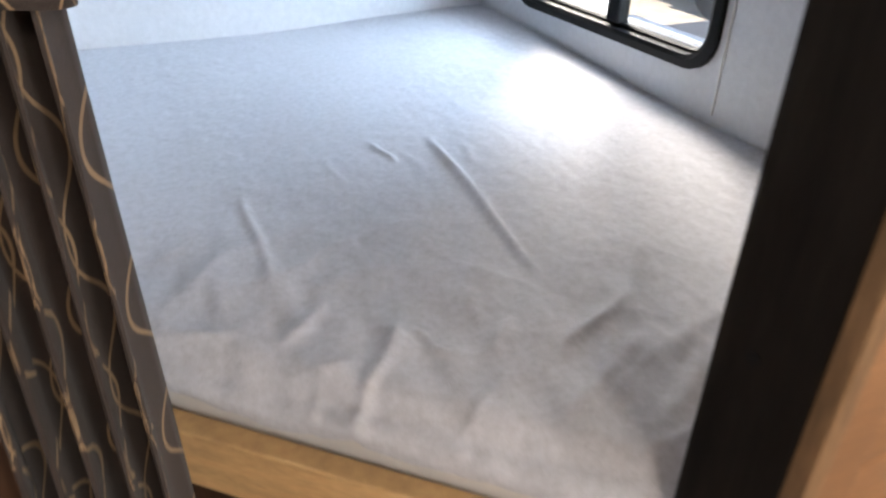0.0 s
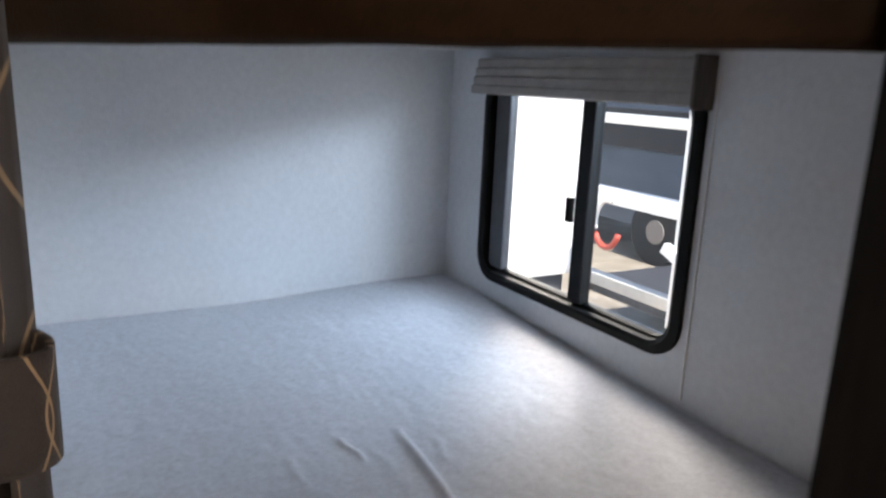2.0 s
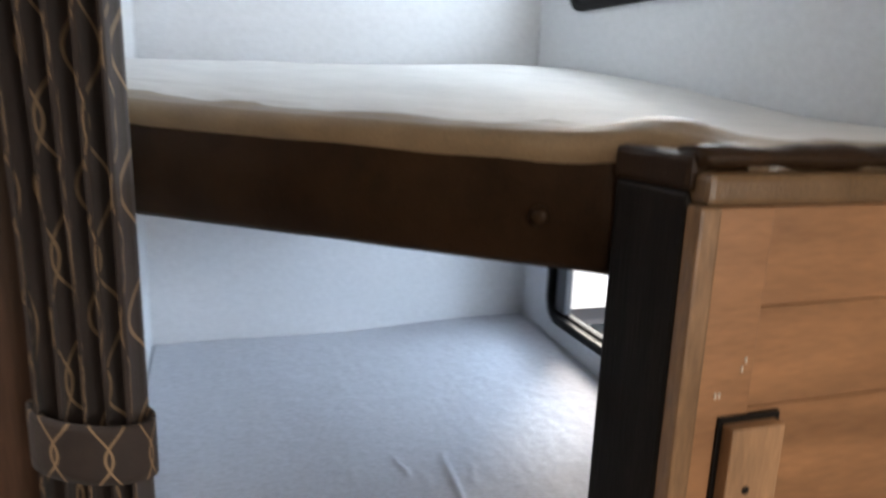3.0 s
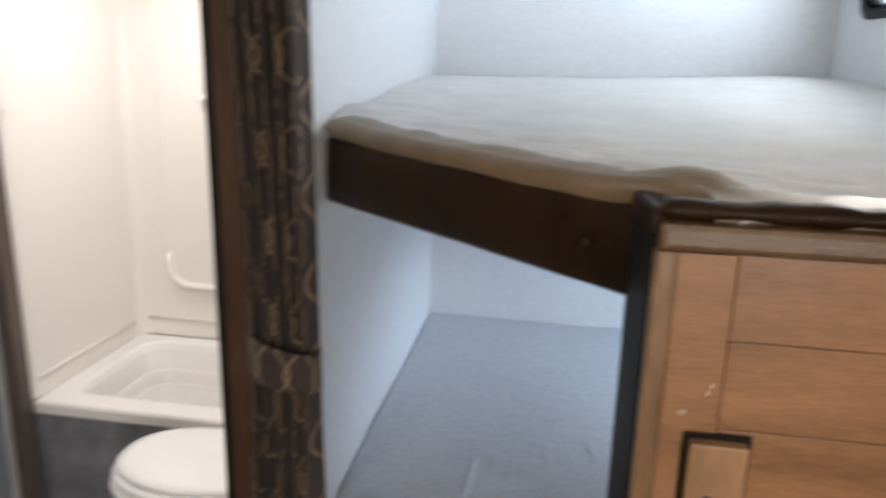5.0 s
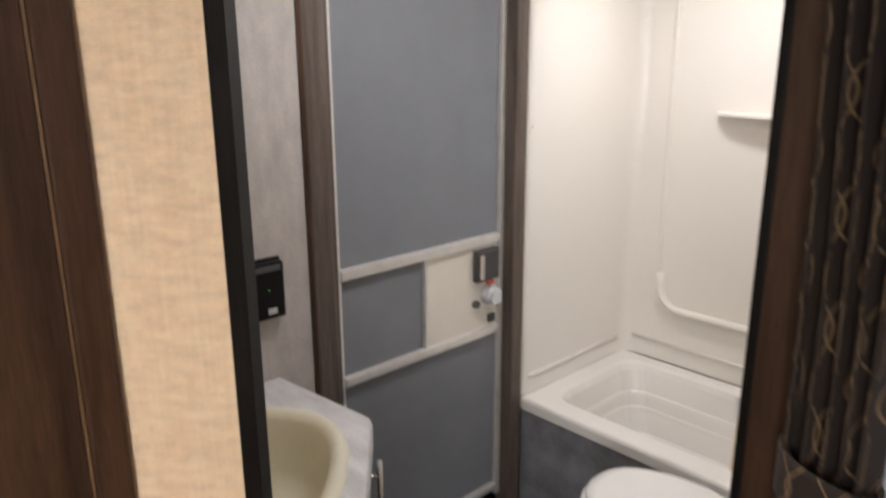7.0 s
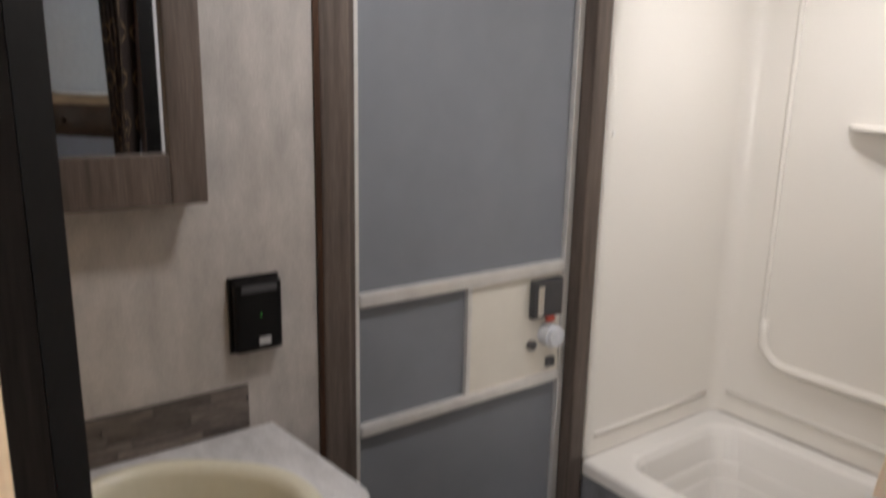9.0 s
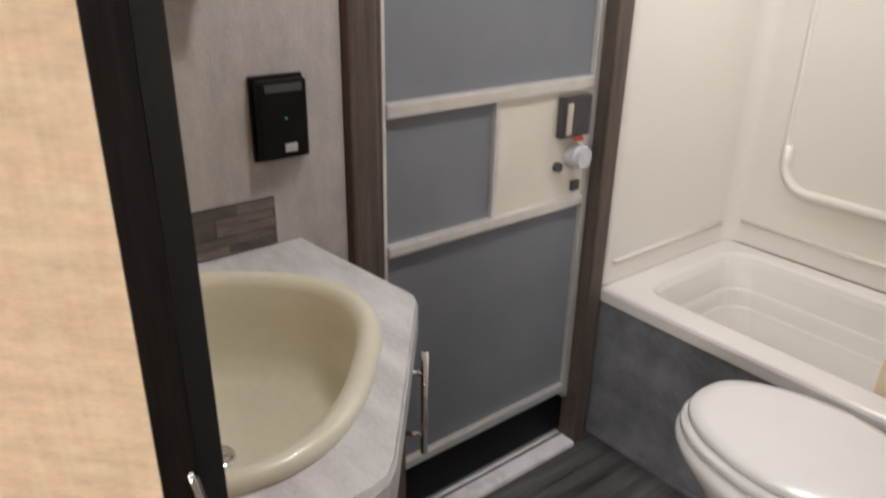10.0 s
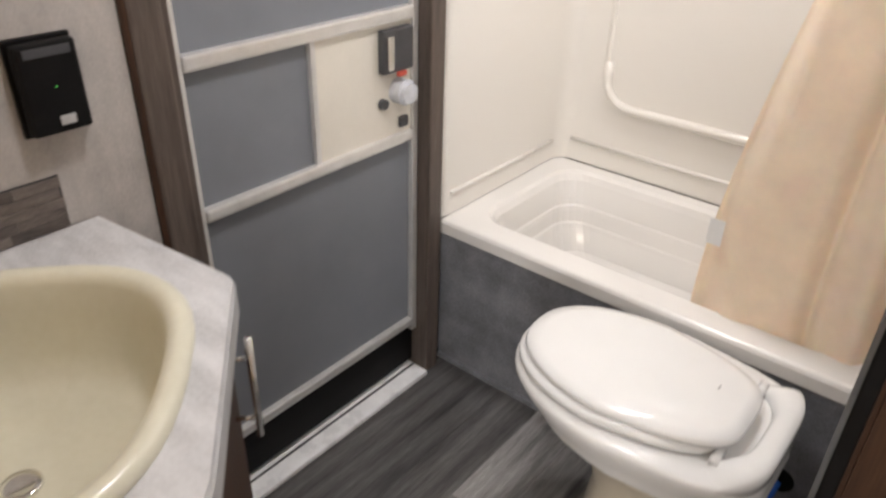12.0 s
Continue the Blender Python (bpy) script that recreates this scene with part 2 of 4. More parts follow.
def box(bm, x0, x1, y0, y1, z0, z1, bevel=0.0, m=None, seg=2):
    vs = [bm.verts.new((x, y, z)) for x in (x0, x1) for y in (y0, y1) for z in (z0, z1)]
    fs = [bm.faces.new([vs[i] for i in q]) for q in ((0, 1, 3, 2), (4, 6, 7, 5), (0, 4, 5, 1), (2, 3, 7, 6), (0, 2, 6, 4), (1, 5, 7, 3))]
    if bevel:
        edges = list({e for f in fs for e in f.edges})
        got = bmesh.ops.bevel(bm, geom=edges, offset=bevel, segments=seg, affect="EDGES", profile=0.6)
        vs = list({v for f in got["faces"] for v in f.verts} | {v for v in vs if v.is_valid})
    if m:
        bmesh.ops.transform(bm, matrix=m, verts=vs)
    return bm


def cube(x0, x1, y0, y1, z0, z1, bevel=0.0, m=None):
    return box(bmesh.new(), x0, x1, y0, y1, z0, z1, bevel, m)


def prism(pts, z0, z1, bevel=0.0):
    bm = bmesh.new()
    low = [bm.verts.new((x, y, z0)) for x, y in pts]
    top = [bm.verts.new((x, y, z1)) for x, y in pts]
    bm.faces.new(low)
    bm.faces.new(top)
    for i in range(len(pts)):
        j = (i + 1) % len(pts)
        bm.faces.new((low[i], low[j], top[j], top[i]))
    if bevel:
        bmesh.ops.bevel(bm, geom=list(bm.edges), offset=bevel, segments=2, affect="EDGES", profile=0.6)
    return bm


def rod(bm, pts, r, seg=10, cap=True):
    """A round rod along a line of points."""
    pts = [Vector(p) for p in pts]
    rings = []
    for i, p in enumerate(pts):
        d = (pts[min(i + 1, len(pts) - 1)] - pts[max(i - 1, 0)]).normalized()
        side = d.orthogonal().normalized() if i == 0 else (side - d * side.dot(d)).normalized()
        up = d.cross(side)
        rings.append([bm.verts.new(p + r * (side * math.cos(2 * math.pi * k / seg) + up * math.sin(2 * math.pi * k / seg))) for k in range(seg)])
    for a, b in zip(rings, rings[1:]):
        for k in range(seg):
            bm.faces.new((a[k], a[(k + 1) % seg], b[(k + 1) % seg], b[k]))
    if cap:
        bm.faces.new(rings[0][::-1])
        bm.faces.new(rings[-1])
    return bm


def loft(bm, rings, cap0=True, cap1=True):
    """Skins closed rings of points."""
    made = [[bm.verts.new(p) for p in r] for r in rings]
    n = len(made[0])
    for a, b in zip(made, made[1:]):
        for k in range(n):
            bm.faces.new((a[k], a[(k + 1) % n], b[(k + 1) % n], b[k]))
    if cap0:
        bm.faces.new(made[0][::-1])
    if cap1:
        bm.faces.new(made[-1])
    return bm


def rounded(w, h, r, seg=6):
    """Outline of a rounded rectangle about the origin."""
    pts = []
    for cx, cy, a in ((w / 2 - r, h / 2 - r, 0), (-w / 2 + r, h / 2 - r, 90), (-w / 2 + r, -h / 2 + r, 180), (w / 2 - r, -h / 2 + r, 270)):
        pts += [(cx + r * math.cos(radians(a + 90 * k / seg)), cy + r * math.sin(radians(a + 90 * k / seg))) for k in range(seg + 1)]
    return pts


def smoothstep(a, b, x):
    t = min(1, max(0, (x - a) / (b - a)))
    return t * t * (3 - 2 * t)


def sheet_grid(rows, uvs=None, thick=0.0):
    """A surface through rows of points; uvs hold metres along the cloth."""
    bm = bmesh.new()
    vs = [[bm.verts.new(p) for p in r] for r in rows]
    layer = bm.loops.layers.uv.new("UVMap")
    for i in range(len(vs) - 1):
        for j in range(len(vs[0]) - 1):
            f = bm.faces.new((vs[i][j], vs[i][j + 1], vs[i + 1][j + 1], vs[i + 1][j]))
            f.smooth = True
            if uvs:
                for lp, (a, b) in zip(f.loops, ((i, j), (i, j + 1), (i + 1, j + 1), (i + 1, j))):
                    lp[layer].uv = uvs[a][b]
    return bm

# ---- the setting ----
XW = 2.380   # inner face of the window wall
YB = 0.620    # rear wall of the bunk
XP = 1.155    # bunk side of the partition
ZC = 1.98    # ceiling


def wall_with_hole(name, x0, x1, y0, y1, z0, z1, holes, material, label):
    """A wall along y with openings (ya, yb, za, zb) cut through it, stacked one above another."""
    bm = bmesh.new()
    z = z0
    for ya, yb, za, zb in holes:
        box(bm, x0, x1, y0, y1, z, za)
        box(bm, x0, x1, y0, ya, za, zb)
        box(bm, x0, x1, yb, y1, za, zb)
        z = zb
    box(bm, x0, x1, y0, y1, z, z1)
    return tagged(part(name, bm, material), label, "wall", kind="structure")


W_LOW = (-0.307, 0.394, 0.738, 1.255)
W_UP = (-0.307, 0.394, 1.690, 1.91)
# opening added out of view for the front-room fill lamp
W_ROOM = (-3.95, -2.75, 0.95, 1.62)
wall_with_hole("wall_window_front", XW, XW + 0.05, -4.3, -1.5, -0.1, 2.1, (W_ROOM,), M_BEIGE, "beige wall of the front room with an added wide window")
wall_with_hole("wall_window", XW, XW + 0.05, -1.5, YB + 0.05, -0.1, 2.1, (W_LOW, W_UP), M_WALL, "pale textured vinyl wall with two bunk windows")
tagged(part("wall_rear_bunk", cube(XP, XW, YB, YB + 0.05, 0, ZC), M_WALL), "pale textured vinyl rear wall of the bunk", "wall", kind="structure")
tagged(part("wall_partition", cube(1.105, XP, -0.82, YB + 0.05, 0, ZC), M_WALL), "pale vinyl partition between bunk and bathroom", "wall", kind="structure")
tagged(part("wall_rear_bath", cube(-0.06, 1.105, 0.62, 0.66, 0, ZC), M_BATHWALL), "rear wall of the bathroom behind the shower", "wall", kind="structure")
# outer wall: sink side, the piece behind the shower, and the part over the door
tagged(part("wall_bath_side", cube(-0.06, 0.03, -1.395, -0.796, 0, ZC), M_BATHWALL), "grey woven-look vinyl bathroom wall", "wall", kind="structure")
tagged(part("wall_bath_corner", cube(-0.06, 0.0, -0.032, 0.62, 0, ZC), M_BATHWALL), "grey bathroom wall beside the shower", "wall", kind="structure")
tagged(part("wall_over_door", cube(-0.06, 0.0, -0.796, -0.032, 1.90, ZC), M_BATHWALL), "grey wall above the outer door", "wall", kind="structure")
tagged(part("wall_hall", prism([(-0.06, -1.470), (0.650, -1.470), (0.677, -1.446), (0.765, -1.3580), (0.733, -1.3580), (0.670, -1.395), (-0.06, -1.395)], 0, ZC), M_BEIGE), "beige cloth-textured wall beside the bathroom doorway", "wall", kind="structure")
tagged(part("wall_hall_outer", cube(-0.06, 0.0, -4.3, -1.470, 0, ZC), M_BEIGE), "beige outer wall of the front room", "wall", kind="structure")
tagged(part("wall_front", cube(-0.06, XW, -4.35, -4.3, 0, ZC), M_BEIGE), "beige front wall behind the walk", "wall", kind="structure")
tagged(part("ceiling", cube(-0.06, XW, -4.3, 0.66, ZC, ZC + 0.05), M_CEIL), "pale vinyl ceiling", "ceiling", kind="structure")
# brown-black end of the partition, set slantwise between doorway and bunk curtain
E0, E1 = Vector((1.090, -0.855)), Vector((1.232, -0.835))
dirE = (E1 - E0).normalized()
norE = Vector((-dirE.y, dirE.x))


def along(a, b, out0, out1):
    """Plan corners of a strip on the slanted end wall, from a to b metres along it, out0 to out1 metres behind its face."""
    return [tuple(E0 + dirE * s + norE * o) for s, o in ((a, out0), (b, out0), (b, out1), (a, out1))]


L_E = (E1 - E0).length
endwall = tagged(part("wall_doorway_end", prism(along(0.012, L_E - 0.03, 0.0, 0.035), 0, ZC), M_DARKWOOD), "dark brown wood-grain panel beside the bathroom doorway", "wall", kind="structure")
part("corner_trim", prism(along(L_E - 0.032, L_E, -0.004, 0.039), 0, ZC, 0.004), M_FRAMEWOOD, endwall, "worn brown corner trim")
part("edge_strip", prism(along(0.0, 0.012, -0.003, 0.038), 0, ZC, 0.002), M_BLACK, endwall, "black edge strip")
for s in (0.016, 0.064):
    part("board", prism(along(s, s + 0.046, -0.002, 0.002), 0.0, ZC), M_DARKWOOD, endwall)

# floor with planks in the bathroom
floor = tagged(part("floor", cube(-0.06, XW, -4.3, 0.66, -0.06, -0.004), M_JOINT), "grey wood-look plank floor", "floor", kind="structure")

# doorway post at the beige wall, with its strike pull
jamb = tagged(new("doorway_jamb"), "dark brown and black doorway post at the bathroom entry", "door frame", kind="structure")
part("brown_trim", prism([(0.766, -1.3575), (0.7612, -1.3352), (0.725, -1.3352), (0.733, -1.3575)], 0, ZC), M_JAMB, jamb, "grey-brown trim strip")
part("black_stop", prism([(0.7607, -1.3346), (0.741, -1.312), (0.712, -1.312), (0.725, -1.3346)], 0, ZC), M_BLACK, jamb, "black door stop")
bm = bmesh.new()
PULL = [(0.7680 + 0.006 * math.sin(math.pi * k / 10), -1.3420 + 0.004 * math.sin(math.pi * k / 10), 0.966 + 0.080 * k / 10) for k in range(11)]
rod(bm, PULL, 0.0022, 8)
pull = part("pull", bm, M_CHROME, jamb, "bright curved metal pull", True)
bm = bmesh.new()
loft(bm, [[(x - 0.0025, y + 0.0045, z), (x, y, z), (0.7640, -1.3360, z), (0.7630, -1.3360, z)] for x, y, z in PULL[1:-1]])
part("grip_plate", bm, M_DARKGREY, pull, "dark inner plate", True)

# dark wood cabinet along the hall, next to the beige wall
cab = thing("hall_cabinet", "tall dark brown wood cabinet beside the beige wall", "cabinet")
part("body", cube(0.02, 0.672, -2.9, -1.491, 0, ZC, 0.002), M_DARKWOOD, cab)
part("edge_trim", cube(0.640, 0.686, -1.4865, -1.4475, 0, ZC, 0.004), M_DARKWOOD, cab, "reddish brown corner trim")
part("bead", cube(0.65, 0.685, -1.4905, -1.4872, 0, ZC), M_TRIMWOOD, cab, "thin pale bead")
part("door", cube(0.672, 0.687, -2.15, -1.4912, 0.1, 1.9, 0.002), M_DARKWOOD, cab)

# ---- outer door with its screen door ----
door = tagged(new("door_1"), "grey screen door with aluminium bars over the closed outer door", "door", kind="structure")
part("outer_leaf", cube(-0.055, -0.03, -0.745, -0.045, 0.02, 1.88), M_DARKGREY, door, "dark outer leaf")
part("frame", cube(-0.06, 0.034, -0.783, -0.722, 0, 1.9, 0.006), M_FRAMEWOOD, door, "grey-brown door post")
part("frame", cube(-0.06, 0.045, -0.084, -0.032, 0, 1.9, 0.006), M_FRAMEWOOD, door, "grey-brown door post")
part("frame", cube(-0.06, 0.045, -0.706, -0.083, 1.86, 1.9, 0.006), M_FRAMEWOOD, door, "grey-brown head piece")
part("trim", cube(-0.02, 0.016, -0.031, -0.020, 0.474, 1.9, 0.002), M_ALU, door, "thin metal trim")
part("inner_stop", cube(-0.06, 0.020, -0.7215, -0.705, 0, 1.9, 0.003), M_FRAMEWOOD, door, "grey-brown stop")
part("dark_groove", cube(0.020, 0.0345, -0.795, -0.784, 0.0, 1.9), M_DARKWOOD, door, "dark strip")
for y0, y1 in ((-0.7045, -0.690), (-0.106, -0.086)):
    part("stile", cube(-0.012, 0.008, y0, y1, 0.15, 1.86, 0.003), M_ALU, door, "aluminium stile")
for z0, z1 in ((1.022, 1.052), (0.733, 0.760), (0.172, 0.196), (1.835, 1.858)):
    part("bar", cube(-0.012, 0.012, -0.690, -0.106, z0, z1, 0.006), M_ALU, door, "brushed aluminium crossbar")
part("pane", cube(-0.010, -0.006, -0.690, -0.106, 1.052, 1.835), M_SCREEN, door, "plain grey panel")
part("pane", cube(-0.010, -0.006, -0.690, -0.106, 0.196, 0.733), M_SCREEN, door, "plain grey panel")
part("pane", cube(-0.010, -0.006, -0.690, -0.40, 0.760, 1.022), M_SCREEN, door, "plain grey panel")
part("divider", cube(-0.010, 0.006, -0.408, -0.395, 0.760, 1.022, 0.002), M_ALU, door)
part("latch_panel", cube(-0.010, 0.000, -0.395, -0.106, 0.760, 1.022), M_CREAM, door, "cream slide panel")
lat = part("latch", cube(0.001, 0.022, -0.215, -0.118, 0.915, 1.012, 0.006), M_DARKGREY, door, "dark latch with bright lever")
part("lever", cube(0.022, 0.030, -0.207, -0.190, 0.925, 1.000, 0.003), M_CHROME, lat)
part("lock_tab", cube(0.020, 0.030, -0.176, -0.148, 0.906, 0.917, 0.003), M_RED, lat, "red lock tab")
bm = bmesh.new()
rod(bm, [(0.000, -0.150, 0.865), (0.030, -0.150, 0.865)], 0.030, 24)
rod(bm, [(0.030, -0.150, 0.865), (0.042, -0.150, 0.865)], 0.024, 24)
part("knob", bm, M_KNOB, door, "clear plastic knob", False)
bm = bmesh.new()
rod(bm, [(0.002, -0.205, 0.845), (0.014, -0.205, 0.845)], 0.012, 14)
part("keyhole", bm, M_DARKGREY, door)
part("catch", cube(0.001, 0.012, -0.150, -0.125, 0.775, 0.80, 0.002), M_DARKGREY, door)
part("kickplate", cube(-0.014, -0.010, -0.70, -0.086, 0.03, 0.172), M_BLACK, door, "black lower gap")
sill = part("threshold", cube(-0.05, 0.052, -0.72, -0.085, -0.003, 0.014, 0.004), M_SILL, door, "bright aluminium threshold")
part("groove", cube(-0.002, 0.004, -0.715, -0.090, 0.0142, 0.016), M_DARKGREY, sill)

# ---- bunk windows ----


def bunk_window(name, hole, label, mullion):
    ya, yb, za, zb = hole
    cy, cz, w, h = (ya + yb) / 2, (za + zb) / 2, yb - ya, zb - za
    win = tagged(new(name), label, "window", kind="structure")

    def ring(nm, w0, h0, r0, w1, h1, r1, xa, xb, material):
        bm = bmesh.new()
        o = [(y + cy, z + cz) for y, z in rounded(w0, h0, r0)]
        i = [(y + cy, z + cz) for y, z in rounded(w1, h1, r1)]
        n = len(o)
        rows = [[bm.verts.new((x, y, z)) for y, z in pts] for x, pts in ((xa, o), (xa - 0.004, [((a + 2 * c) / 3, (b + 2 * d) / 3) for (a, b), (c, d) in zip(o, i)]), (xa, i), (xb, i), (xb, o))]
        for q in range(5):
            a, b = rows[q], rows[(q + 1) % 5]
            for k in range(n):
                bm.faces.new((a[k], a[(k + 1) % n], b[(k + 1) % n], b[k]))
        return part(nm, bm, material, win, smooth=False)

    ring("outer_frame", w + 0.05, h + 0.05, 0.075, w - 0.004, h - 0.004, 0.060, XW - 0.012, XW + 0.052, M_BLACK)
    ring("inner_frame", w - 0.004, h - 0.004, 0.060, w - 0.022, h - 0.022, 0.05, XW + 0.014, XW + 0.03, M_BLACK)
    if mullion:
        part("mullion", cube(XW - 0.004, XW + 0.03, -0.022, 0.022, za + 0.01, zb - 0.01, 0.004), M_BLACK, win, "black sliding sash bar")
        part("sash_stile", cube(XW + 0.002, XW + 0.03, yb - 0.078, yb - 0.012, za + 0.012, zb - 0.012, 0.006), M_DARKGREY, win, "dark grey sash stile")
        part("latch", cube(XW - 0.016, XW - 0.004, 0.020, 0.042, 0.94, 1.00, 0.004), M_DARKGREY, win, "small grey sash latch")
    ym = 0.0 if mullion else cy
    for y0, y1 in ((ya + 0.02, ym), (ym + 0.002, yb - 0.02)):
        p = part("pane", cube(XW + 0.012, XW + 0.015, y0, y1, za + 0.02, zb - 0.02), M_GLASS, win)
        p.visible_shadow = False
    return win


bunk_window("window_1", W_LOW, "black-framed sliding window with rounded corners above the lower bunk", True)
# unseen window, added around the front-room fill lamp
bunk_window("window_3", W_ROOM, "unseen wide black-framed window added to light the front room", False)
bunk_window("window_2", W_UP, "black-framed window with rounded corners above the upper bunk", True)
shade = thing("roller_shade", "taupe pleated shade gathered at the top of the window", "window shade")
for k in range(4):
    part("pleat", cube(XW - 0.052 + 0.006 * k, XW - 0.002, -0.334, 0.434, 1.226 + 0.023 * k, 1.250 + 0.023 * k, 0.006), M_SHADE, shade)
part("end_cap", cube(XW - 0.058, XW - 0.002, -0.343, -0.334, 1.222, 1.322, 0.003), M_FRAMEWOOD, shade)
part("wall_seam", cube(XW - 0.004, XW - 0.0005, -0.352, -0.349, 0.64, 1.28), M_CEIL, bpy.data.objects["wall_window"])

# ---- lower bunk ----


def left_edge(y, c, x_min):
    return max(x_min, c - y)


def bed_top(c, x_min, z, y0, wrinkle, nx=190, ny=260):
    rows = []
    for i in range(ny):
        y = y0 + (YB - 0.004 - y0) * i / (ny - 1)
        xl = left_edge(y, c, x_min)
        row = []
        for j in range(nx):
            x = xl + (XW - 0.006 - xl) * j / (nx - 1)
            row.append((x, y, z(x, y) + wrinkle(x, y)))
        rows.append(row)
    return rows


def ridge(x, y, a, b, width, height):
    """A soft fold of the sheet along the line from a to b."""
    ax, ay, bx, by = *a, *b
    dx, dy = bx - ax, by - ay
    t = ((x - ax) * dx + (y - ay) * dy) / (dx * dx + dy * dy)
    s = ((x - ax) * dy - (y - ay) * dx) / math.hypot(dx, dy) + 0.003 * math.sin(7 * t + 20 * ax)
    return height * math.exp(-(s / width) ** 2) * smoothstep(-0.1, 0.25, t) * (1 - smoothstep(0.75, 1.1, t))


FOLDS = [((1.818, -0.190), (1.756, -0.680), 0.0085, 0.0085), ((1.705, -0.178), (1.716, -0.270), 0.006, 0.005), ((1.440, -0.290), (1.416, -0.585), 0.0075, 0.006),
         ((1.530, -0.23), (1.522, -0.31), 0.010, 0.0014), ((1.600, -0.20), (1.604, -0.30), 0.008, 0.0024),
         ((1.745, -0.22), (1.750, -0.33), 0.010, 0.0014), ((1.865, -0.24), (1.845, -0.33), 0.009, 0.003),
         ((1.235, -0.595), (1.36, -0.640), 0.009, 0.006), ((1.472, -0.62), (1.395, -0.685), 0.008, 0.006), ((1.535, -0.705), (1.440, -0.815), 0.008, 0.006),
         ((1.43, -0.745), (1.375, -0.80), 0.007, 0.004), ((1.548, -0.715), (1.562, -0.785), 0.007, 0.006), ((1.925, -0.845), (1.780, -0.895), 0.011, 0.004), ((1.90, -0.80), (1.83, -0.90), 0.009, 0.004), ((1.98, -0.80), (1.90, -0.92), 0.009, 0.004), ((1.78, -0.80), (1.70, -0.90), 0.008, 0.004), ((2.02, -0.74), (1.96, -0.84), 0.010, 0.0035), ((1.86, -0.88), (1.80, -0.98), 0.008, 0.004), ((1.655, -0.66), (1.625, -0.74), 0.008, 0.003), ((1.36, -0.50), (1.34, -0.60), 0.009, 0.003), ((1.29, -0.53), (1.27, -0.60), 0.008, 0.003),
         ((1.80, -0.845), (1.62, -0.93), 0.008, 0.005), ((1.85, -0.76), (1.66, -0.845), 0.009, 0.006), ((1.67, -0.745), (1.61, -0.80), 0.007, 0.004),
         ((1.83, -0.91), (1.70, -0.99), 0.010, 0.0035), ((1.94, -0.66), (1.85, -0.76), 0.012, 0.003)]


def folds_low(x, y):
    h = sum(ridge(x, y, *f) for f in FOLDS) * (1.0 + 0.1 * smoothstep(-0.5, -0.85, y))
    d = x + y - 0.640
    front = 1 - smoothstep(0.05, 0.75, d)
    h += front * 0.005 * noise.noise((x * 9 + y * 4, y * 5 - x * 2, 3.1)) + front * 0.006 * noise.noise((x * 26 - y * 8, y * 10 + x * 4, 8.1))
    h += 0.006 * noise.noise((x * 3.2, y * 3.2, 0.4)) + 0.0022 * noise.noise((x * 22, y * 14, 7.0)) * (0.08 + front)
    crease = (1 - abs(noise.noise((x * 7 + y * 3, y * 4 - x * 3, 12.0)))) ** 6
    crease2 = (1 - abs(noise.noise((x * 5 - y * 6, y * 7 + x * 2, 21.0)))) ** 8
    h += (0.14 + front) * (0.0048 * crease + 0.0042 * crease2) + 0.0008 * noise.noise((x * 45, y * 38, 5.0))
    return h - 0.03 * (1 - smoothstep(0.0, 0.07, d)) ** 2


rows = bed_top(0.640, XP + 0.005, lambda x, y: 0.616 + (0.024 + 0.020 * smoothstep(1.5, 2.3, x)) * smoothstep(-0.65, 0.6, y), -1.100, folds_low, 290, 400)
# the sheet turns down over the slanted front edge
down = []
for row in rows:
    x, y, z = row[0]
    slack = 0.032 + 0.012 * noise.noise((x * 7, y * 7, 1.0))
    lead = [(x - 0.010, y - 0.010, z - slack), (x - 0.012, y - 0.012, z - slack * 0.55), (x - 0.008, y - 0.008, z - slack * 0.2)] if y < -0.53 else [(x, y, z - slack), (x, y, z - slack * 0.5), (x, y, z - 0.01)]
    down.append(lead + row)
bed = thing("lower_bunk", "lower bunk bed with wrinkled grey fitted sheet and pine rail", "bunk bed")
part("sheet", sheet_grid(down), M_SHEET, bed, "wrinkled grey fitted sheet")
part("mattress", prism([(XP + 0.01, -0.49), (1.725, -1.06), (2.37, -1.06), (2.37, 0.61), (XP + 0.01, 0.61)], 0.47, 0.555, 0.01), M_SHEET2, bed)
rail = [(XP + 0.002, -0.548), (1.645, -1.036), (1.672, -1.020), (XP + 0.002, -0.500)]
part("rail", prism(rail, 0.42, 0.512, 0.004), M_PINE, bed, "pine front board")
part("deck", prism([(XP + 0.002, -0.49), (1.70, -1.04), (2.375, -1.04), (2.375, 0.615), (XP + 0.002, 0.615)], 0.44, 0.468), M_PINE, bed)
part("base_front", prism([(XP + 0.002, -0.535), (1.645, -1.025), (1.672, -1.00), (XP + 0.002, -0.49)], 0, 0.418), M_DARKWOOD, bed, "dark base panel")

# ---- upper bunk ----
ub = thing("upper_bunk", "upper bunk with brown padded vinyl edge and pale rumpled sheet", "bunk bed")
part("deck", prism([(XP + 0.002, -0.470), (1.655, -0.975), (1.70, -1.10), (2.375, -1.10), (2.375, 0.615), (XP + 0.002, 0.615)], 1.345, 1.395), M_SHEET2, ub, "pale underside board")


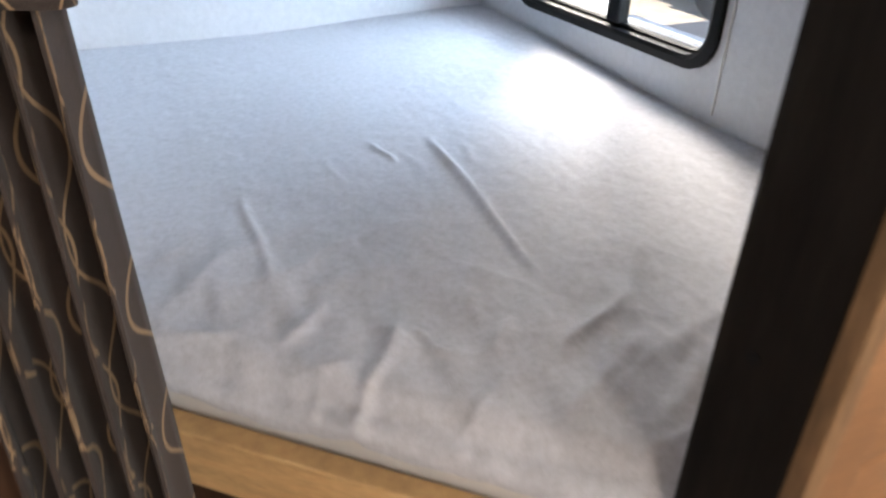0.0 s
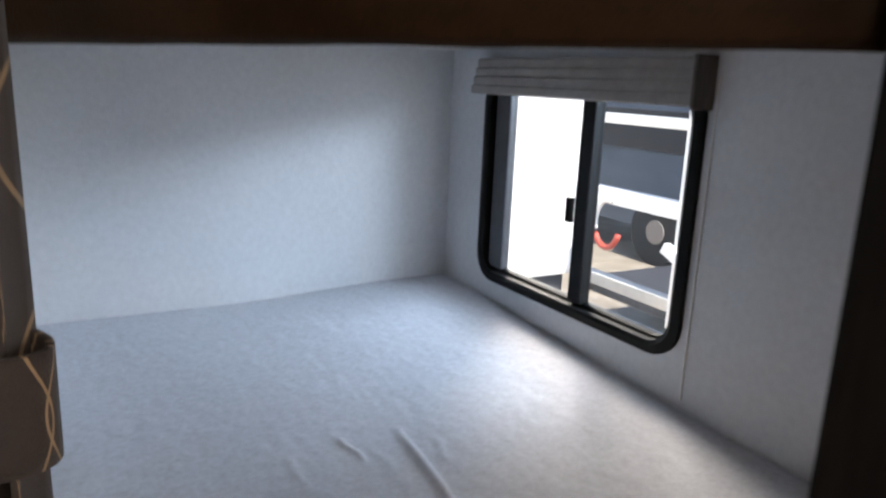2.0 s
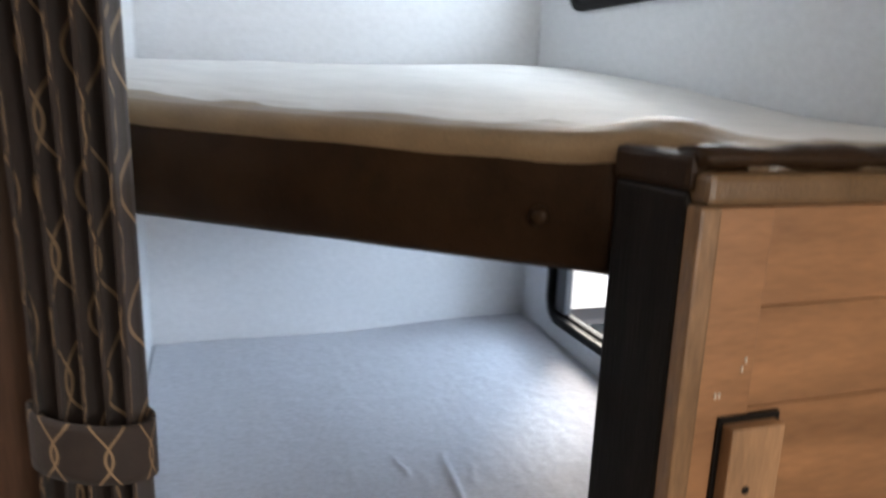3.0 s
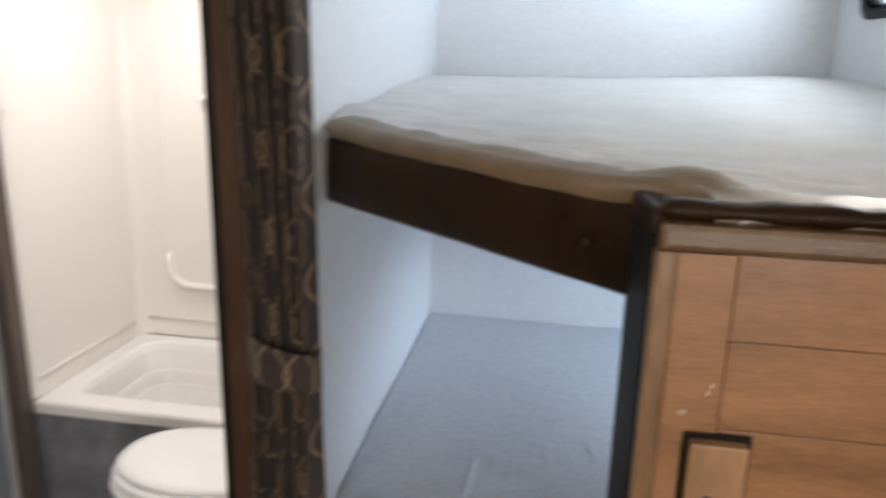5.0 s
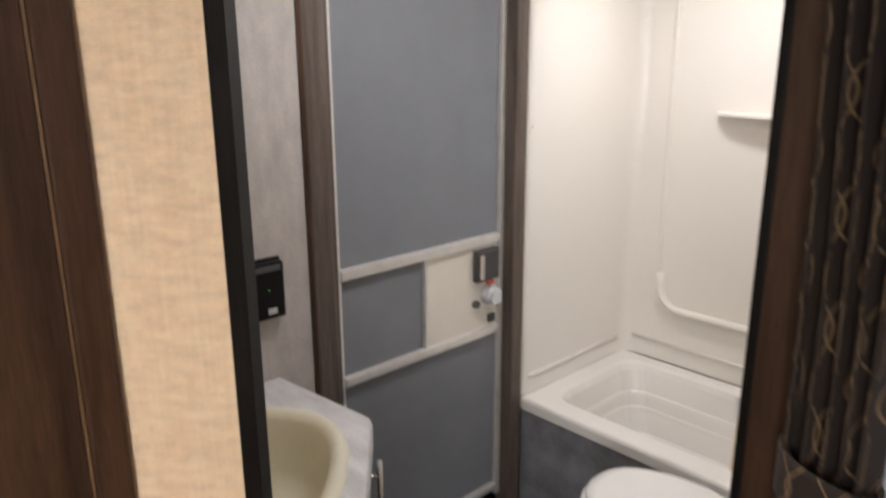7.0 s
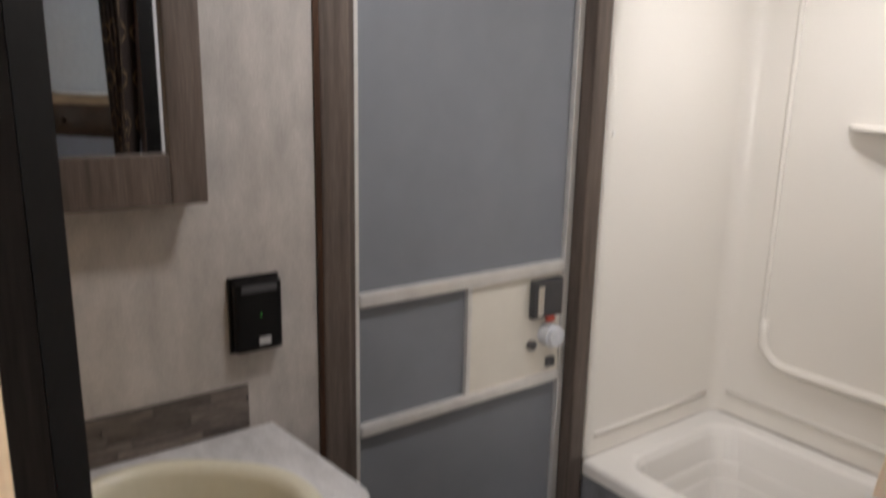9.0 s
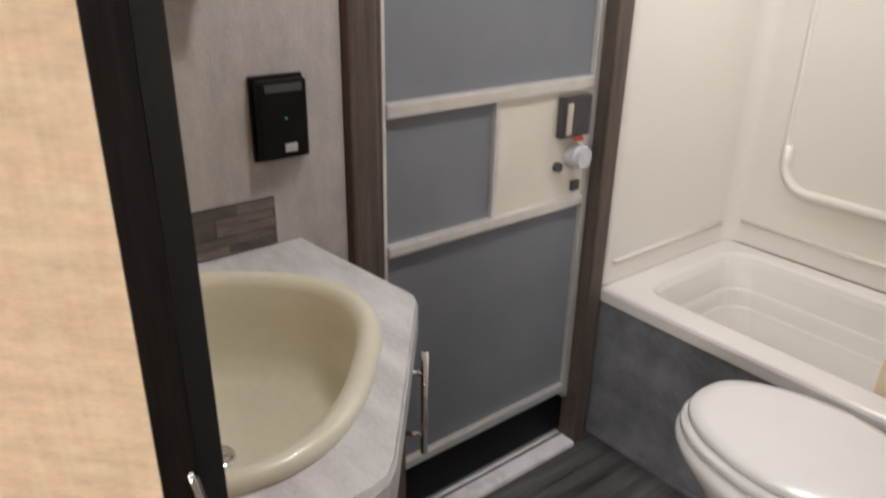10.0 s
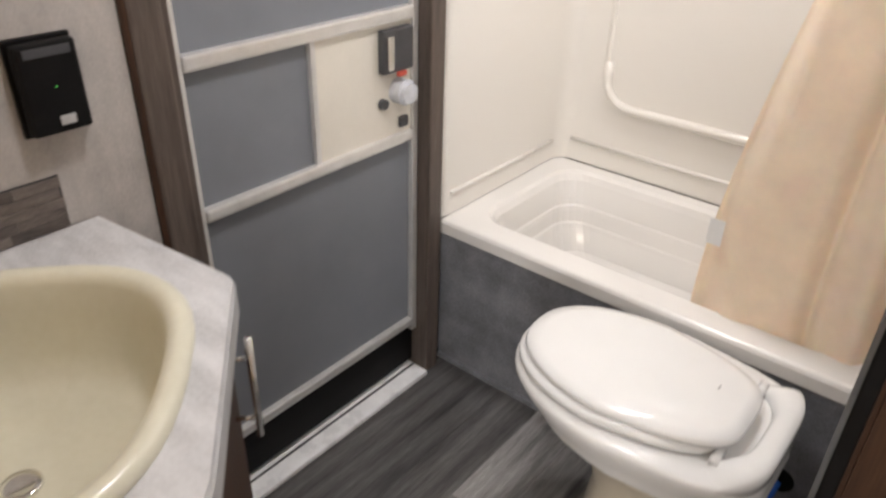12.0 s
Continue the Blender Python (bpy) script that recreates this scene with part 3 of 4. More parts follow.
def folds_up(x, y):
    d = min((x + y - 0.650) * 0.707, (y + 1.125) if x > 1.69 else 1)
    edge = (1 - smoothstep(0.0, 0.45, d)) * smoothstep(-0.02, 0.09, d)
    h = 0.012 * edge * noise.noise((x * 5 + y * 6, y * 16 - x * 3, 5.0)) + 0.006 * (0.25 + edge) * noise.noise((x * 4 - y * 3.5, (x + y) * 8, 3.0)) + 0.005 * edge * (1 - abs(noise.noise((x * 6 + y * 5, y * 9 - x * 5, 9.0)))) ** 6 + 0.006 * noise.noise((x * 3, y * 3, 2.0))
    return h + 0.009 * (1 - smoothstep(0.03, 0.25, d)) - 0.004 * (1 - smoothstep(0.0, 0.04, d)) ** 2 + 0.012 * math.exp(-((x - 1.72) ** 2 + (y + 1.03) ** 2) / 0.0022)


rows = bed_top(0.645, XP + 0.005, lambda x, y: 1.402 + 0.084 * smoothstep(-0.85, 0.55, y) + 0.022 * smoothstep(1.3, 2.3, x) * smoothstep(-0.85, 0.4, y), -1.120, folds_up)
down = []
for row in rows:
    x, y, z = row[0]
    down.append([(x + 0.03, y + 0.03, z - 0.036), (x + 0.000, y + 0.000, z - 0.030), (x - 0.010, y - 0.010, z - 0.013)] + row)
front = [[(p[0], p[1] - o, p[2] - q) for p in down[0]] for o, q in ((-0.02, 0.030), (0.000, 0.026), (0.012, 0.013), (0.008, 0.004))]
part("sheet", sheet_grid(front + down), M_SHEET2, ub, "pale rumpled sheet")
# satin hem along the front edges of the mattress
hem = []
for row in down:
    x, y, z = row[3]
    up_line = [row[1], row[2]]
    for k in range(9):
        o = 0.056 * k / 8 + (0.006 * noise.noise((x * 8, y * 8, 4)) if k == 8 else 0)
        q = (x + o * 0.72, y + o * 0.70)
        up_line.append((q[0], q[1], 1.402 + 0.084 * smoothstep(-0.85, 0.55, q[1]) + 0.022 * smoothstep(1.3, 2.3, q[0]) * smoothstep(-0.85, 0.4, q[1]) + folds_up(*q) + 0.0025 - (0.004 if k == 8 else 0)))
    if x < 1.765 and y < XP:
        hem.append([(a - 0.0015, b - 0.0015, c) for a, b, c in up_line])
part("hem", sheet_grid([r for r in hem if r[2][0] > XP + 0.008]), M_HEM, ub, "tan satin hem on the slanted edge")
hem = []
for k in range(60):
    x = 1.735 + (XW - 0.012 - 1.735) * k / 59
    line = [(x, -1.120 + 0.004, 1.376), (x, -1.134, 1.388)]
    for j in range(8):
        y = -1.124 + 0.062 * j / 7
        line.append((x, y, 1.402 + 0.084 * smoothstep(-0.85, 0.55, y) + folds_up(x, y) + 0.003 - (0.005 if j == 7 else 0)))
    hem.append(line)
part("hem", sheet_grid(hem), M_HEM, ub, "tan satin hem over the end panel")
# padded vinyl board on the slanted front: bulged section along the front line
A, B = Vector((XP + 0.004, -0.508)), Vector((1.692, -1.041))
dv = (B - A).normalized()
nv = Vector((dv.y, -dv.x))
bm = bmesh.new()
rings = []
for k in range(25):
    s = k / 24
    p = A + (B - A) * s
    dent = 0.008 * math.exp(-((s - 0.885) / 0.05) ** 2)
    sec = []
    for a, z in ((-0.02, 1.281), (0.004, 1.280), (0.010, 1.288), (0.014 - dent, 1.338), (0.010, 1.389), (0.004, 1.400), (-0.02, 1.400)):
        w = 0.002 * noise.noise((s * 9, z * 30, 2))
        q = p + nv * (a + w)
        sec.append((q.x, q.y, z + w - 0.016 * (1 - s)))
    rings.append(sec)
loft(bm, rings)
fascia = part("front_pad", bm, M_VINYL, ub, "dark brown padded vinyl edge", True)
kp = A + (B - A) * 0.885 + nv * 0.008
bm = bmesh.new()
loft(bm, [[(kp.x + nv.x * h + dv.x * r * math.cos(a), kp.y + nv.y * h + dv.y * r * math.cos(a), 1.329 + r * math.sin(a)) for a in [2 * math.pi * q / 16 for q in range(16)]] for r, h in ((0.010, 0.0), (0.010, 0.004), (0.007, 0.008), (0.003, 0.0092))])
part("button", bm, M_VINYL, fascia, "round upholstery button", True)

# corner post
post = thing("bunk_post", "near-black wood corner post with worn edges carrying the upper bunk", "post")
ang = math.atan2(-0.087, 0.012)
PM = Matrix.Translation((1.668, -1.045, 0)) @ Matrix.Rotation(ang, 4, "Z")
part("shaft", cube(0.0, 0.087, 0.0, 0.028, 0, 1.374, 0.004, PM), M_POST, post)
bm = bmesh.new()
rod(bm, [tuple(PM @ Vector((0.035, -0.001, 0.80))), tuple(PM @ Vector((0.035, 0.004, 0.80)))], 0.006, 12)
part("screw_hole", bm, M_BLACK, post)
part("vinyl_wrap", cube(-0.002, 0.091, -0.002, 0.030, 1.374, 1.404, 0.006, PM), M_VINYL, post, "folded vinyl cap")

# wood end panel of the bunk
YP = -1.146
ep = thing("bunk_end_panel", "warm brown wood bunk end panel with a ladder block", "panel")
part("backing", cube(1.692, XW - 0.002, YP + 0.012, YP + 0.030, 0, 1.364), M_PANEL, ep)
part("edge_strip", cube(1.682, 1.7025, YP - 0.002, YP + 0.032, 0, 1.364, 0.003), M_TRIMWOOD, ep, "tan edge strip")
part("stile", cube(1.703, 1.757, YP + 0.002, YP + 0.012, 0, 1.363, 0.0015), M_PANEL, ep)
for z0, z1 in ((1.278, 1.363), (1.186, 1.277), (0.95, 1.185), (0.70, 0.949), (0.35, 0.699), (0.02, 0.349)):
    part("board", cube(1.7585, XW - 0.004, YP + 0.005, YP + 0.0125, z0, z1, 0.001), M_PANEL, ep)
part("top_trim", cube(1.684, XW - 0.003, YP - 0.006, YP + 0.03, 1.365, 1.391, 0.006), M_TRIMVINYL, ep, "tan vinyl-wrapped top trim")
bm = bmesh.new()
rings = []
for k in range(60):
    x = 1.684 + (XW - 0.006 - 1.684) * k / 59
    w = 0.003 * noise.noise((x * 14, 0, 4)) + 0.002 * noise.noise((x * 40, 2, 4))
    rings.append([(x, YP + 0.022 + 0.020 * math.cos(a), 1.401 + (0.010 + w) * math.sin(a)) for a in [2 * math.pi * q / 12 for q in range(12)]])
loft(bm, rings)
part("vinyl_roll", bm, M_VINYL, ep, "crumpled dark vinyl roll", True)
blk = part("ladder_block", cube(1.731, 1.786, YP - 0.014, YP + 0.005, 0.98, 1.176, 0.002), M_BLOCK, ep, "square-edged wood block")
# near-black plate that paints the block's shadow line on the panel
part("shadow_rim", cube(1.726, 1.791, YP - 0.001, YP + 0.004, 0.975, 1.182, 0.001), M_POST, blk, "dark plate painted as the shade round the block")
bm = bmesh.new()
rod(bm, [(1.752, YP - 0.0145, 1.118), (1.752, YP - 0.013, 1.118)], 0.004, 10)
part("hole", bm, M_POST, blk)
for x, z in ((1.720, 1.200), (1.724, 1.200), (1.747, 1.230), (1.744, 1.222)):
    part("staple", cube(x, x + 0.0015, YP + 0.0005, YP + 0.003, z, z + 0.004), M_CREAM, ep)

# ---- bunk curtain with its tieback ----


def curtain():
    c = thing("bunk_curtain", "brown curtain with tan wavy lines gathered in a tieback", "curtain")
    n, m = 90, 110
    ztop, zbot, ztie = 1.96, 0.30, 1.098
    cx, cy = 1.208, -0.885
    d = Vector((0.985, -0.17))
    nn = Vector((-0.17, -0.985))
    rows, uvs = [], []
    for i in range(m):
        z = ztop + (zbot - ztop) * i / (m - 1)
        up = smoothstep(ztie, ztop, z)
        dn = smoothstep(ztie, 0.5, z)
        half = 0.047 + 0.012 * up + 0.008 * dn
        amp = 0.020 + 0.008 * up + 0.012 * dn
        row, uv = [], []
        for j in range(n):
            u = j / (n - 1)
            ph = u * 4.6 * 2 * math.pi + 0.7 * math.sin(z * 2.1)
            s = (u - 0.5) * 2 * half - 0.012 * up
            t = amp * math.sin(ph) + 0.006 * math.sin(ph * 2.1 + z * 5)
            p = Vector((cx, cy)) + d * (s + 0.006 * math.cos(ph)) + nn * t
            row.append((p.x, p.y, z))
            uv.append((u * 0.42, z))
        rows.append(row)
        uvs.append(uv)
    cloth = part("cloth", sheet_grid(rows, uvs), M_CURTAIN, c)
    sol = cloth.modifiers.new("thick", "SOLIDIFY")
    sol.thickness = 0.0025
    rows, uvs = [], []
    for i in range(8):
        z = ztie + 0.030 - 0.06 * i / 7
        row, uv = [], []
        for j in range(48):
            a = 2 * math.pi * j / 47
            p = Vector((cx, cy)) + d * 0.058 * math.cos(a) + nn * 0.036 * math.sin(a)
            row.append((p.x, p.y, z - 0.010 * math.cos(a)))
            uv.append((j / 47 * 0.42, z * 1.4))
        rows.append(row)
        uvs.append(uv)
    part("tieback", sheet_grid(rows, uvs), M_CURTAIN, c, "matching tieback band").modifiers.new("thick", "SOLIDIFY").thickness = 0.004
    bm = bmesh.new()
    rod(bm, [(1.16, -0.87, 1.962), (1.66, -1.08, 1.962)], 0.008, 10)
    part("track", bm, M_ALU, c, "slim curtain track")
    return c


curtain()

# ---- bathroom: tub and shower ----


def rrect(cx, cy, w, d, r, z, seg=6):
    return [(cx + x, cy + y, z) for x, y in rounded(w, d, r, seg)]


TX0, TX1, TY0, TY1 = 0.012, 1.103, 0.0, 0.602
tub = thing("bathtub", "ivory plastic bathtub with stepped basin behind a grey apron", "bathtub")
bm = bmesh.new()
cx, cy = (TX0 + TX1) / 2, (TY0 + TY1) / 2
w, d = TX1 - TX0, TY1 - TY0
rings = [rrect(cx, cy, w, d, 0.004, 0.432), rrect(cx, cy, w, d, 0.004, 0.462), rrect(cx, cy, w - 0.008, d - 0.008, 0.006, 0.470), rrect(cx, cy, w - 0.02, d - 0.02, 0.01, 0.473),
         rrect(cx, cy + 0.015, w - 0.13, d - 0.13, 0.085, 0.471), rrect(cx, cy + 0.015, w - 0.15, d - 0.15, 0.08, 0.464), rrect(cx, cy + 0.015, w - 0.17, d - 0.165, 0.08, 0.445),
         rrect(cx, cy + 0.012, w - 0.195, d - 0.185, 0.085, 0.372), rrect(cx, cy + 0.012, w - 0.205, d - 0.193, 0.085, 0.367), rrect(cx, cy + 0.012, w - 0.213, d - 0.20, 0.085, 0.355), rrect(cx, cy + 0.01, w - 0.225, d - 0.212, 0.085, 0.322),
         rrect(cx, cy + 0.01, w - 0.235, d - 0.220, 0.085, 0.317), rrect(cx, cy + 0.01, w - 0.245, d - 0.228, 0.085, 0.305), rrect(cx, cy + 0.01, w - 0.30, d - 0.28, 0.085, 0.24), rrect(cx, cy + 0.01, w - 0.40, d - 0.35, 0.075, 0.22)]
loft(bm, rings, cap0=False)
part("basin", bm, M_TUBRIM, tub, "pale plastic rim and stepped basin")
part("apron", cube(0.014, 1.102, 0.006, 0.026, 0.0, 0.432), M_APRON, tub, "blue-grey mottled apron panel")
part("base_strip", cube(0.014, 1.10, -0.004, 0.006, 0.0, 0.018, 0.003), M_APRON, tub)

sur = thing("shower_surround", "ivory moulded plastic shower wall with ledges and grab rail", "shower wall")
bm = bmesh.new()
# one moulded sheet around two rounded corners
prof = [(0.006, 0.0), (0.012, 0.004), (0.020, 0.03)]
prof += [(0.020 + 0.05 * (1 - math.cos(radians(a))), 0.55 + 0.05 * math.sin(radians(a))) for a in range(0, 91, 15)]
prof += [(1.04 + 0.05 * math.sin(radians(a)), 0.55 + 0.05 * math.cos(radians(a))) for a in range(0, 91, 15)]
prof += [(1.090, 0.03), (1.097, 0.004), (1.102, 0.0)]
lines = []
for z, o in ((0.474, 0.0), (ZC - 0.002, 0.0)):
    lines.append([(x + (o if x < 0.1 else (-o if x > 1.03 else 0)), y - (o if y > 0.5 else 0), z) for x, y in prof])
part("wall_sheet", sheet_grid(lines), M_TUB, sur)
bm = bmesh.new()
rod(bm, [(0.0215, 0.035, 0.540), (0.0215, 0.545, 0.538)], 0.0065, 8)
part("bead", bm, M_TUB, sur, "thin raised bead", True)
bm = bmesh.new()
rod(bm, [(0.06, 0.5985, 0.545), (1.05, 0.5985, 0.545)], 0.0065, 8)
part("bead", bm, M_TUB, sur, "thin raised bead", True)
bead = [(0.15 + 0.86 / 2 + x, 0.597, 1.250 + z) for x, z in rounded(0.86, 1.14, 0.085, 8)]
bm = bmesh.new()
rod(bm, bead + bead[:2], 0.008, 8, False)
part("bead", bm, M_TUB, sur, "raised rounded bead", True)
bm = bmesh.new()
rod(bm, [(0.160, 0.592, 0.81), (0.163, 0.590, 0.765)] + [(0.245 - 0.082 * math.cos(radians(a)), 0.588, 0.762 - 0.080 * math.sin(radians(a))) for a in range(10, 91, 10)] + [(0.5, 0.588, 0.682), (0.97, 0.588, 0.682)], 0.0135, 12)
part("grab_rail", bm, M_TUB, sur, "moulded grab rail", True)
bm = bmesh.new()
out = [(0.315, 0.600)] + [(0.315 + 0.30 * k / 14, 0.600 - 0.065 * math.sin(math.pi * k / 14) ** 0.5) for k in range(1, 14)] + [(0.615, 0.600)]
loft(bm, [[(x, y, 1.376) for x, y in [(0.465 + (a - 0.465) * 0.95, 0.6 - (0.6 - b) * 0.9) for a, b in out]], [(x, y, 1.378) for x, y in out], [(x, y, 1.386) for x, y in out], [(x, y, 1.389) for x, y in [(0.465 + (a - 0.465) * 0.96, 0.6 - (0.6 - b) * 0.93) for a, b in out]]])
part("shelf", bm, M_TUB, sur, "small moulded corner shelf")
bm = bmesh.new()
rod(bm, [(0.022, 0.022, 1.36), (0.026, 0.022, 1.36)], 0.006, 10)
part("screw", bm, M_ALU, sur)

# shower curtain, gathered, hanging into the tub
sc = thing("shower_curtain", "cream shower curtain gathered at the end of the tub", "shower curtain")
rows = []
for i in range(60):
    z = 1.86 + (0.405 - 1.86) * i / 59
    lo = smoothstep(1.86, 0.47, z)
    x0 = 0.86 - 0.175 * lo
    row = []
    for j in range(110):
        u = j / 109
        ph = (u + 0.07 * math.sin(6 * u + 1 + 0.8 * z)) * 2.1 * 2 * math.pi + 0.6 * math.sin(z * 1.7)
        x = x0 + (1.078 - x0) * u + 0.010 * math.cos(ph)
        y = 0.092 + 0.024 * math.sin(ph) * (1.15 - 0.45 * lo) + 0.006 * math.sin(ph * 2.3 + z * 4) + 0.004 * noise.noise((u * 9, z * 3, 1.5))
        row.append((x, y, z + 0.006 * math.sin(ph * 0.5)))
    rows.append(row)
c = part("cloth", sheet_grid(rows), M_CLOTH, sc)
c.modifiers.new("thick", "SOLIDIFY").thickness = 0.0015
bm = bmesh.new()
rod(bm, [(0.02, 0.085, 1.88), (1.088, 0.085, 1.88)], 0.011, 12)
part("rod", bm, M_CHROME, sc, "chrome curtain rod", True)
part("tag", cube(0.700, 0.732, 0.060, 0.0615, 0.640, 0.700), M_WHITE, sc, "small white sewn tag")
for k in range(5):
    bm = bmesh.new()
    rod(bm, [(0.88 + 0.038 * k, 0.085 + 0.017 * math.sin(a), 1.872 + 0.020 * math.cos(a)) for a in [2 * math.pi * q / 14 for q in range(15)]], 0.002, 6)
    part("ring", bm, M_WHITE, sc)

# ---- toilet ----
TXS = 0.018
toi = thing("toilet", "bone-coloured plastic camper toilet with closed white lid", "toilet")
TY = -0.232


def egg(x_back, x_front, half, z, n=48, sq=2.4, y0=TY, back=0.0, taper=0.14):
    """A blunt-backed oval lying along x."""
    cxx, a = (x_back + x_front) / 2, (x_back - x_front) / 2
    pts = []
    for k in range(n):
        t = 2 * math.pi * k / n
        c, s = math.cos(t), math.sin(t)
        u = math.copysign(abs(c) ** (2 / (sq + back if c > 0 else sq)), c)
        v = math.copysign(abs(s) ** (2 / (sq + back if c > 0 else sq)), s)
        wide = half * (1 + 0.10 * u if u < 0 else 1 - taper * u)
        pts.append((cxx + a * u + TXS, y0 + wide * v, z))
    return pts


bm = bmesh.new()
loft(bm, [egg(0.95, 0.62, 0.128, 0.0), egg(0.95, 0.62, 0.128, 0.05), egg(0.94, 0.64, 0.110, 0.075), egg(0.93, 0.655, 0.104, 0.20), egg(0.935, 0.64, 0.112, 0.26), egg(0.948, 0.62, 0.128, 0.312), egg(0.965, 0.578, 0.149, 0.344)])
part("pedestal", bm, M_BONE, toi, "bone-coloured pedestal", True)
bm = bmesh.new()
loft(bm, [egg(0.965, 0.575, 0.150, 0.340, back=2), egg(0.974, 0.548, 0.166, 0.358, back=2.4), egg(0.984, 0.522, 0.182, 0.376, back=2.6), egg(0.992, 0.508, 0.193, 0.384, back=2.6), egg(0.991, 0.502, 0.192, 0.390, back=2.6), egg(0.990, 0.478, 0.199, 0.412, back=2.6), egg(0.990, 0.458, 0.206, 0.435, back=2.6), egg(0.989, 0.450, 0.2075, 0.448, back=2.6), egg(0.989, 0.450, 0.206, 0.456, back=2.6), egg(0.984, 0.457, 0.199, 0.463, back=2.6), egg(0.90, 0.50, 0.160, 0.464), egg(0.88, 0.53, 0.13, 0.45), egg(0.86, 0.56, 0.11, 0.40)])
part("bowl", bm, M_TOILET, toi, "glossy white bowl with a tall skirt", True)
bm = bmesh.new()
loft(bm, [egg(0.905, 0.468, 0.164, 0.470, y0=TY - 0.019, taper=0.24, back=1.6), egg(0.905, 0.462, 0.168, 0.476, y0=TY - 0.019, taper=0.24, back=1.6), egg(0.905, 0.463, 0.167, 0.486, y0=TY - 0.019, taper=0.24, back=1.6), egg(0.90, 0.475, 0.161, 0.490, y0=TY - 0.019, taper=0.24, back=1.6)])
part("seat", bm, M_TOILET, toi, "white seat", True)
bm = bmesh.new()
loft(bm, [egg(0.925, 0.478, 0.156, 0.493, y0=TY - 0.019, taper=0.24, back=1.6), egg(0.927, 0.472, 0.159, 0.499, y0=TY - 0.019, taper=0.24, back=1.6), egg(0.925, 0.476, 0.156, 0.509, y0=TY - 0.019, taper=0.24, back=1.6), egg(0.90, 0.506, 0.139, 0.514, y0=TY - 0.019, taper=0.24, back=1.6), egg(0.84, 0.56, 0.097, 0.517, y0=TY - 0.019, taper=0.24, back=1.6), egg(0.75, 0.65, 0.027, 0.518, y0=TY - 0.019, taper=0.24, back=1.6)])
lid = part("lid", bm, M_TOILET, toi, "closed white lid", True)
part("mark", cube(0.868, 0.8695, TY + 0.004, TY + 0.020, 0.5158, 0.5166), M_DARKGREY, lid, "tiny grey mark")
bm = bmesh.new()
rings = []
full = egg(0.991, 0.446, 0.205, 0.0, 96, back=2.6)
core = egg(0.945, 0.50, 0.150, 0.0, 96, back=1.2)
for k in range(-17, 18):
    o, c = Vector(full[k % 96][:2]), Vector(core[k % 96][:2])
    h = 0.032 * smoothstep(17.5, 9, abs(k))
    rings.append([(*(o.lerp(c, f)), 0.455 + dz) for f, dz in ((0.0, -0.004), (-0.01, h * 0.6), (0.05, h * 0.95), (0.3, h + 0.004), (0.75, h + 0.003), (0.95, h * 0.6), (1.0, 0.0))])
loft(bm, rings)
part("back_ledge", bm, M_TOILET, toi, "raised rear ledge", True)
for s in (-1, 1):
    bm = bmesh.new()
    rod(bm, [(0.922, TY + s * 0.110 - 0.022, 0.474), (0.922, TY + s * 0.110 + 0.022, 0.474)], 0.009, 12)
    part("hinge", bm, M_TOILET, toi, "", True)
bm = bmesh.new()
rod(bm, [(0.830, TY - 0.09, 0.090), (0.830, TY - 0.150, 0.090)], 0.040, 24)
part("pedal_hub", bm, M_BONE, toi, "round pedal hub", True)
bm = bmesh.new()
loft(bm, [[(x, TY - 0.132 + y * w, z + dz * w) for y, dz in ((-0.030, 0.0), (-0.026, 0.010), (0.026, 0.010), (0.030, 0.0), (0.024, -0.012), (-0.024, -0.012))] for x, z, w in ((0.840, 0.108, 0.9), (0.790, 0.108, 0.9), (0.740, 0.116, 0.95), (0.695, 0.133, 1.1), (0.668, 0.144, 1.1), (0.654, 0.148, 0.85), (0.648, 0.149, 0.4))])
part("pedal", bm, M_BONE, toi, "foot flush pedal", True)
bm = bmesh.new()
rod(bm, [(0.87, TY - 0.10, 0.155), (0.92, TY - 0.09, 0.155), (0.965, TY - 0.02, 0.19), (0.985, TY + 0.04, 0.27), (0.975, TY + 0.06, 0.36)], 0.013, 10)
part("inlet_pipe", bm, M_BONE, toi, "bone inlet pipe", True)

hose = thing("water_hose", "blue water hose running from a dark hole in the apron", "hose")
bm = bmesh.new()
rod(bm, [(0.992, 0.004, 0.165), (0.990, -0.02, 0.150), (0.978, -0.06, 0.09), (0.96, -0.10, 0.03), (0.93, -0.13, 0.012), (0.90, -0.16, 0.010)], 0.009, 10)
part("tube", bm, M_BLUE, hose, "", True)
bm = bmesh.new()
rod(bm, [(0.992, 0.0055, 0.172), (0.992, 0.0045, 0.172)], 0.033, 20)
part("hole", bm, M_BLACK, hose, "dark round cut-out")

# ---- vanity ----
van = thing("vanity_cabinet", "dark brown corner vanity cabinet with chrome handle", "cabinet")
shell = [(0.032, -0.925), (0.315, -0.895), (0.610, -1.140), (0.628, -1.150), (0.628, -1.385), (0.032, -1.385)]
inner = [(0.050, -0.943), (0.308, -0.915), (0.600, -1.158), (0.610, -1.165), (0.610, -1.370), (0.050, -1.370)]
bm = bmesh.new()
loft(bm, [[(*v, z) for v in q] for q, z in ((shell, 0.0), (shell, 0.783), (inner, 0.783), (inner, 0.02))], True, True)
part("body", bm, M_DARKWOOD, van)
fa, fb = Vector((0.340, -0.905)), Vector((0.598, -1.123))
fd = (fb - fa).normalized()
fn = Vector((-fd.y, fd.x))


def face_strip(a, b, o0, o1):
    return [tuple(fa + fd * s + fn * o) for s, o in ((a, o0), (b, o0), (b, o1), (a, o1))]


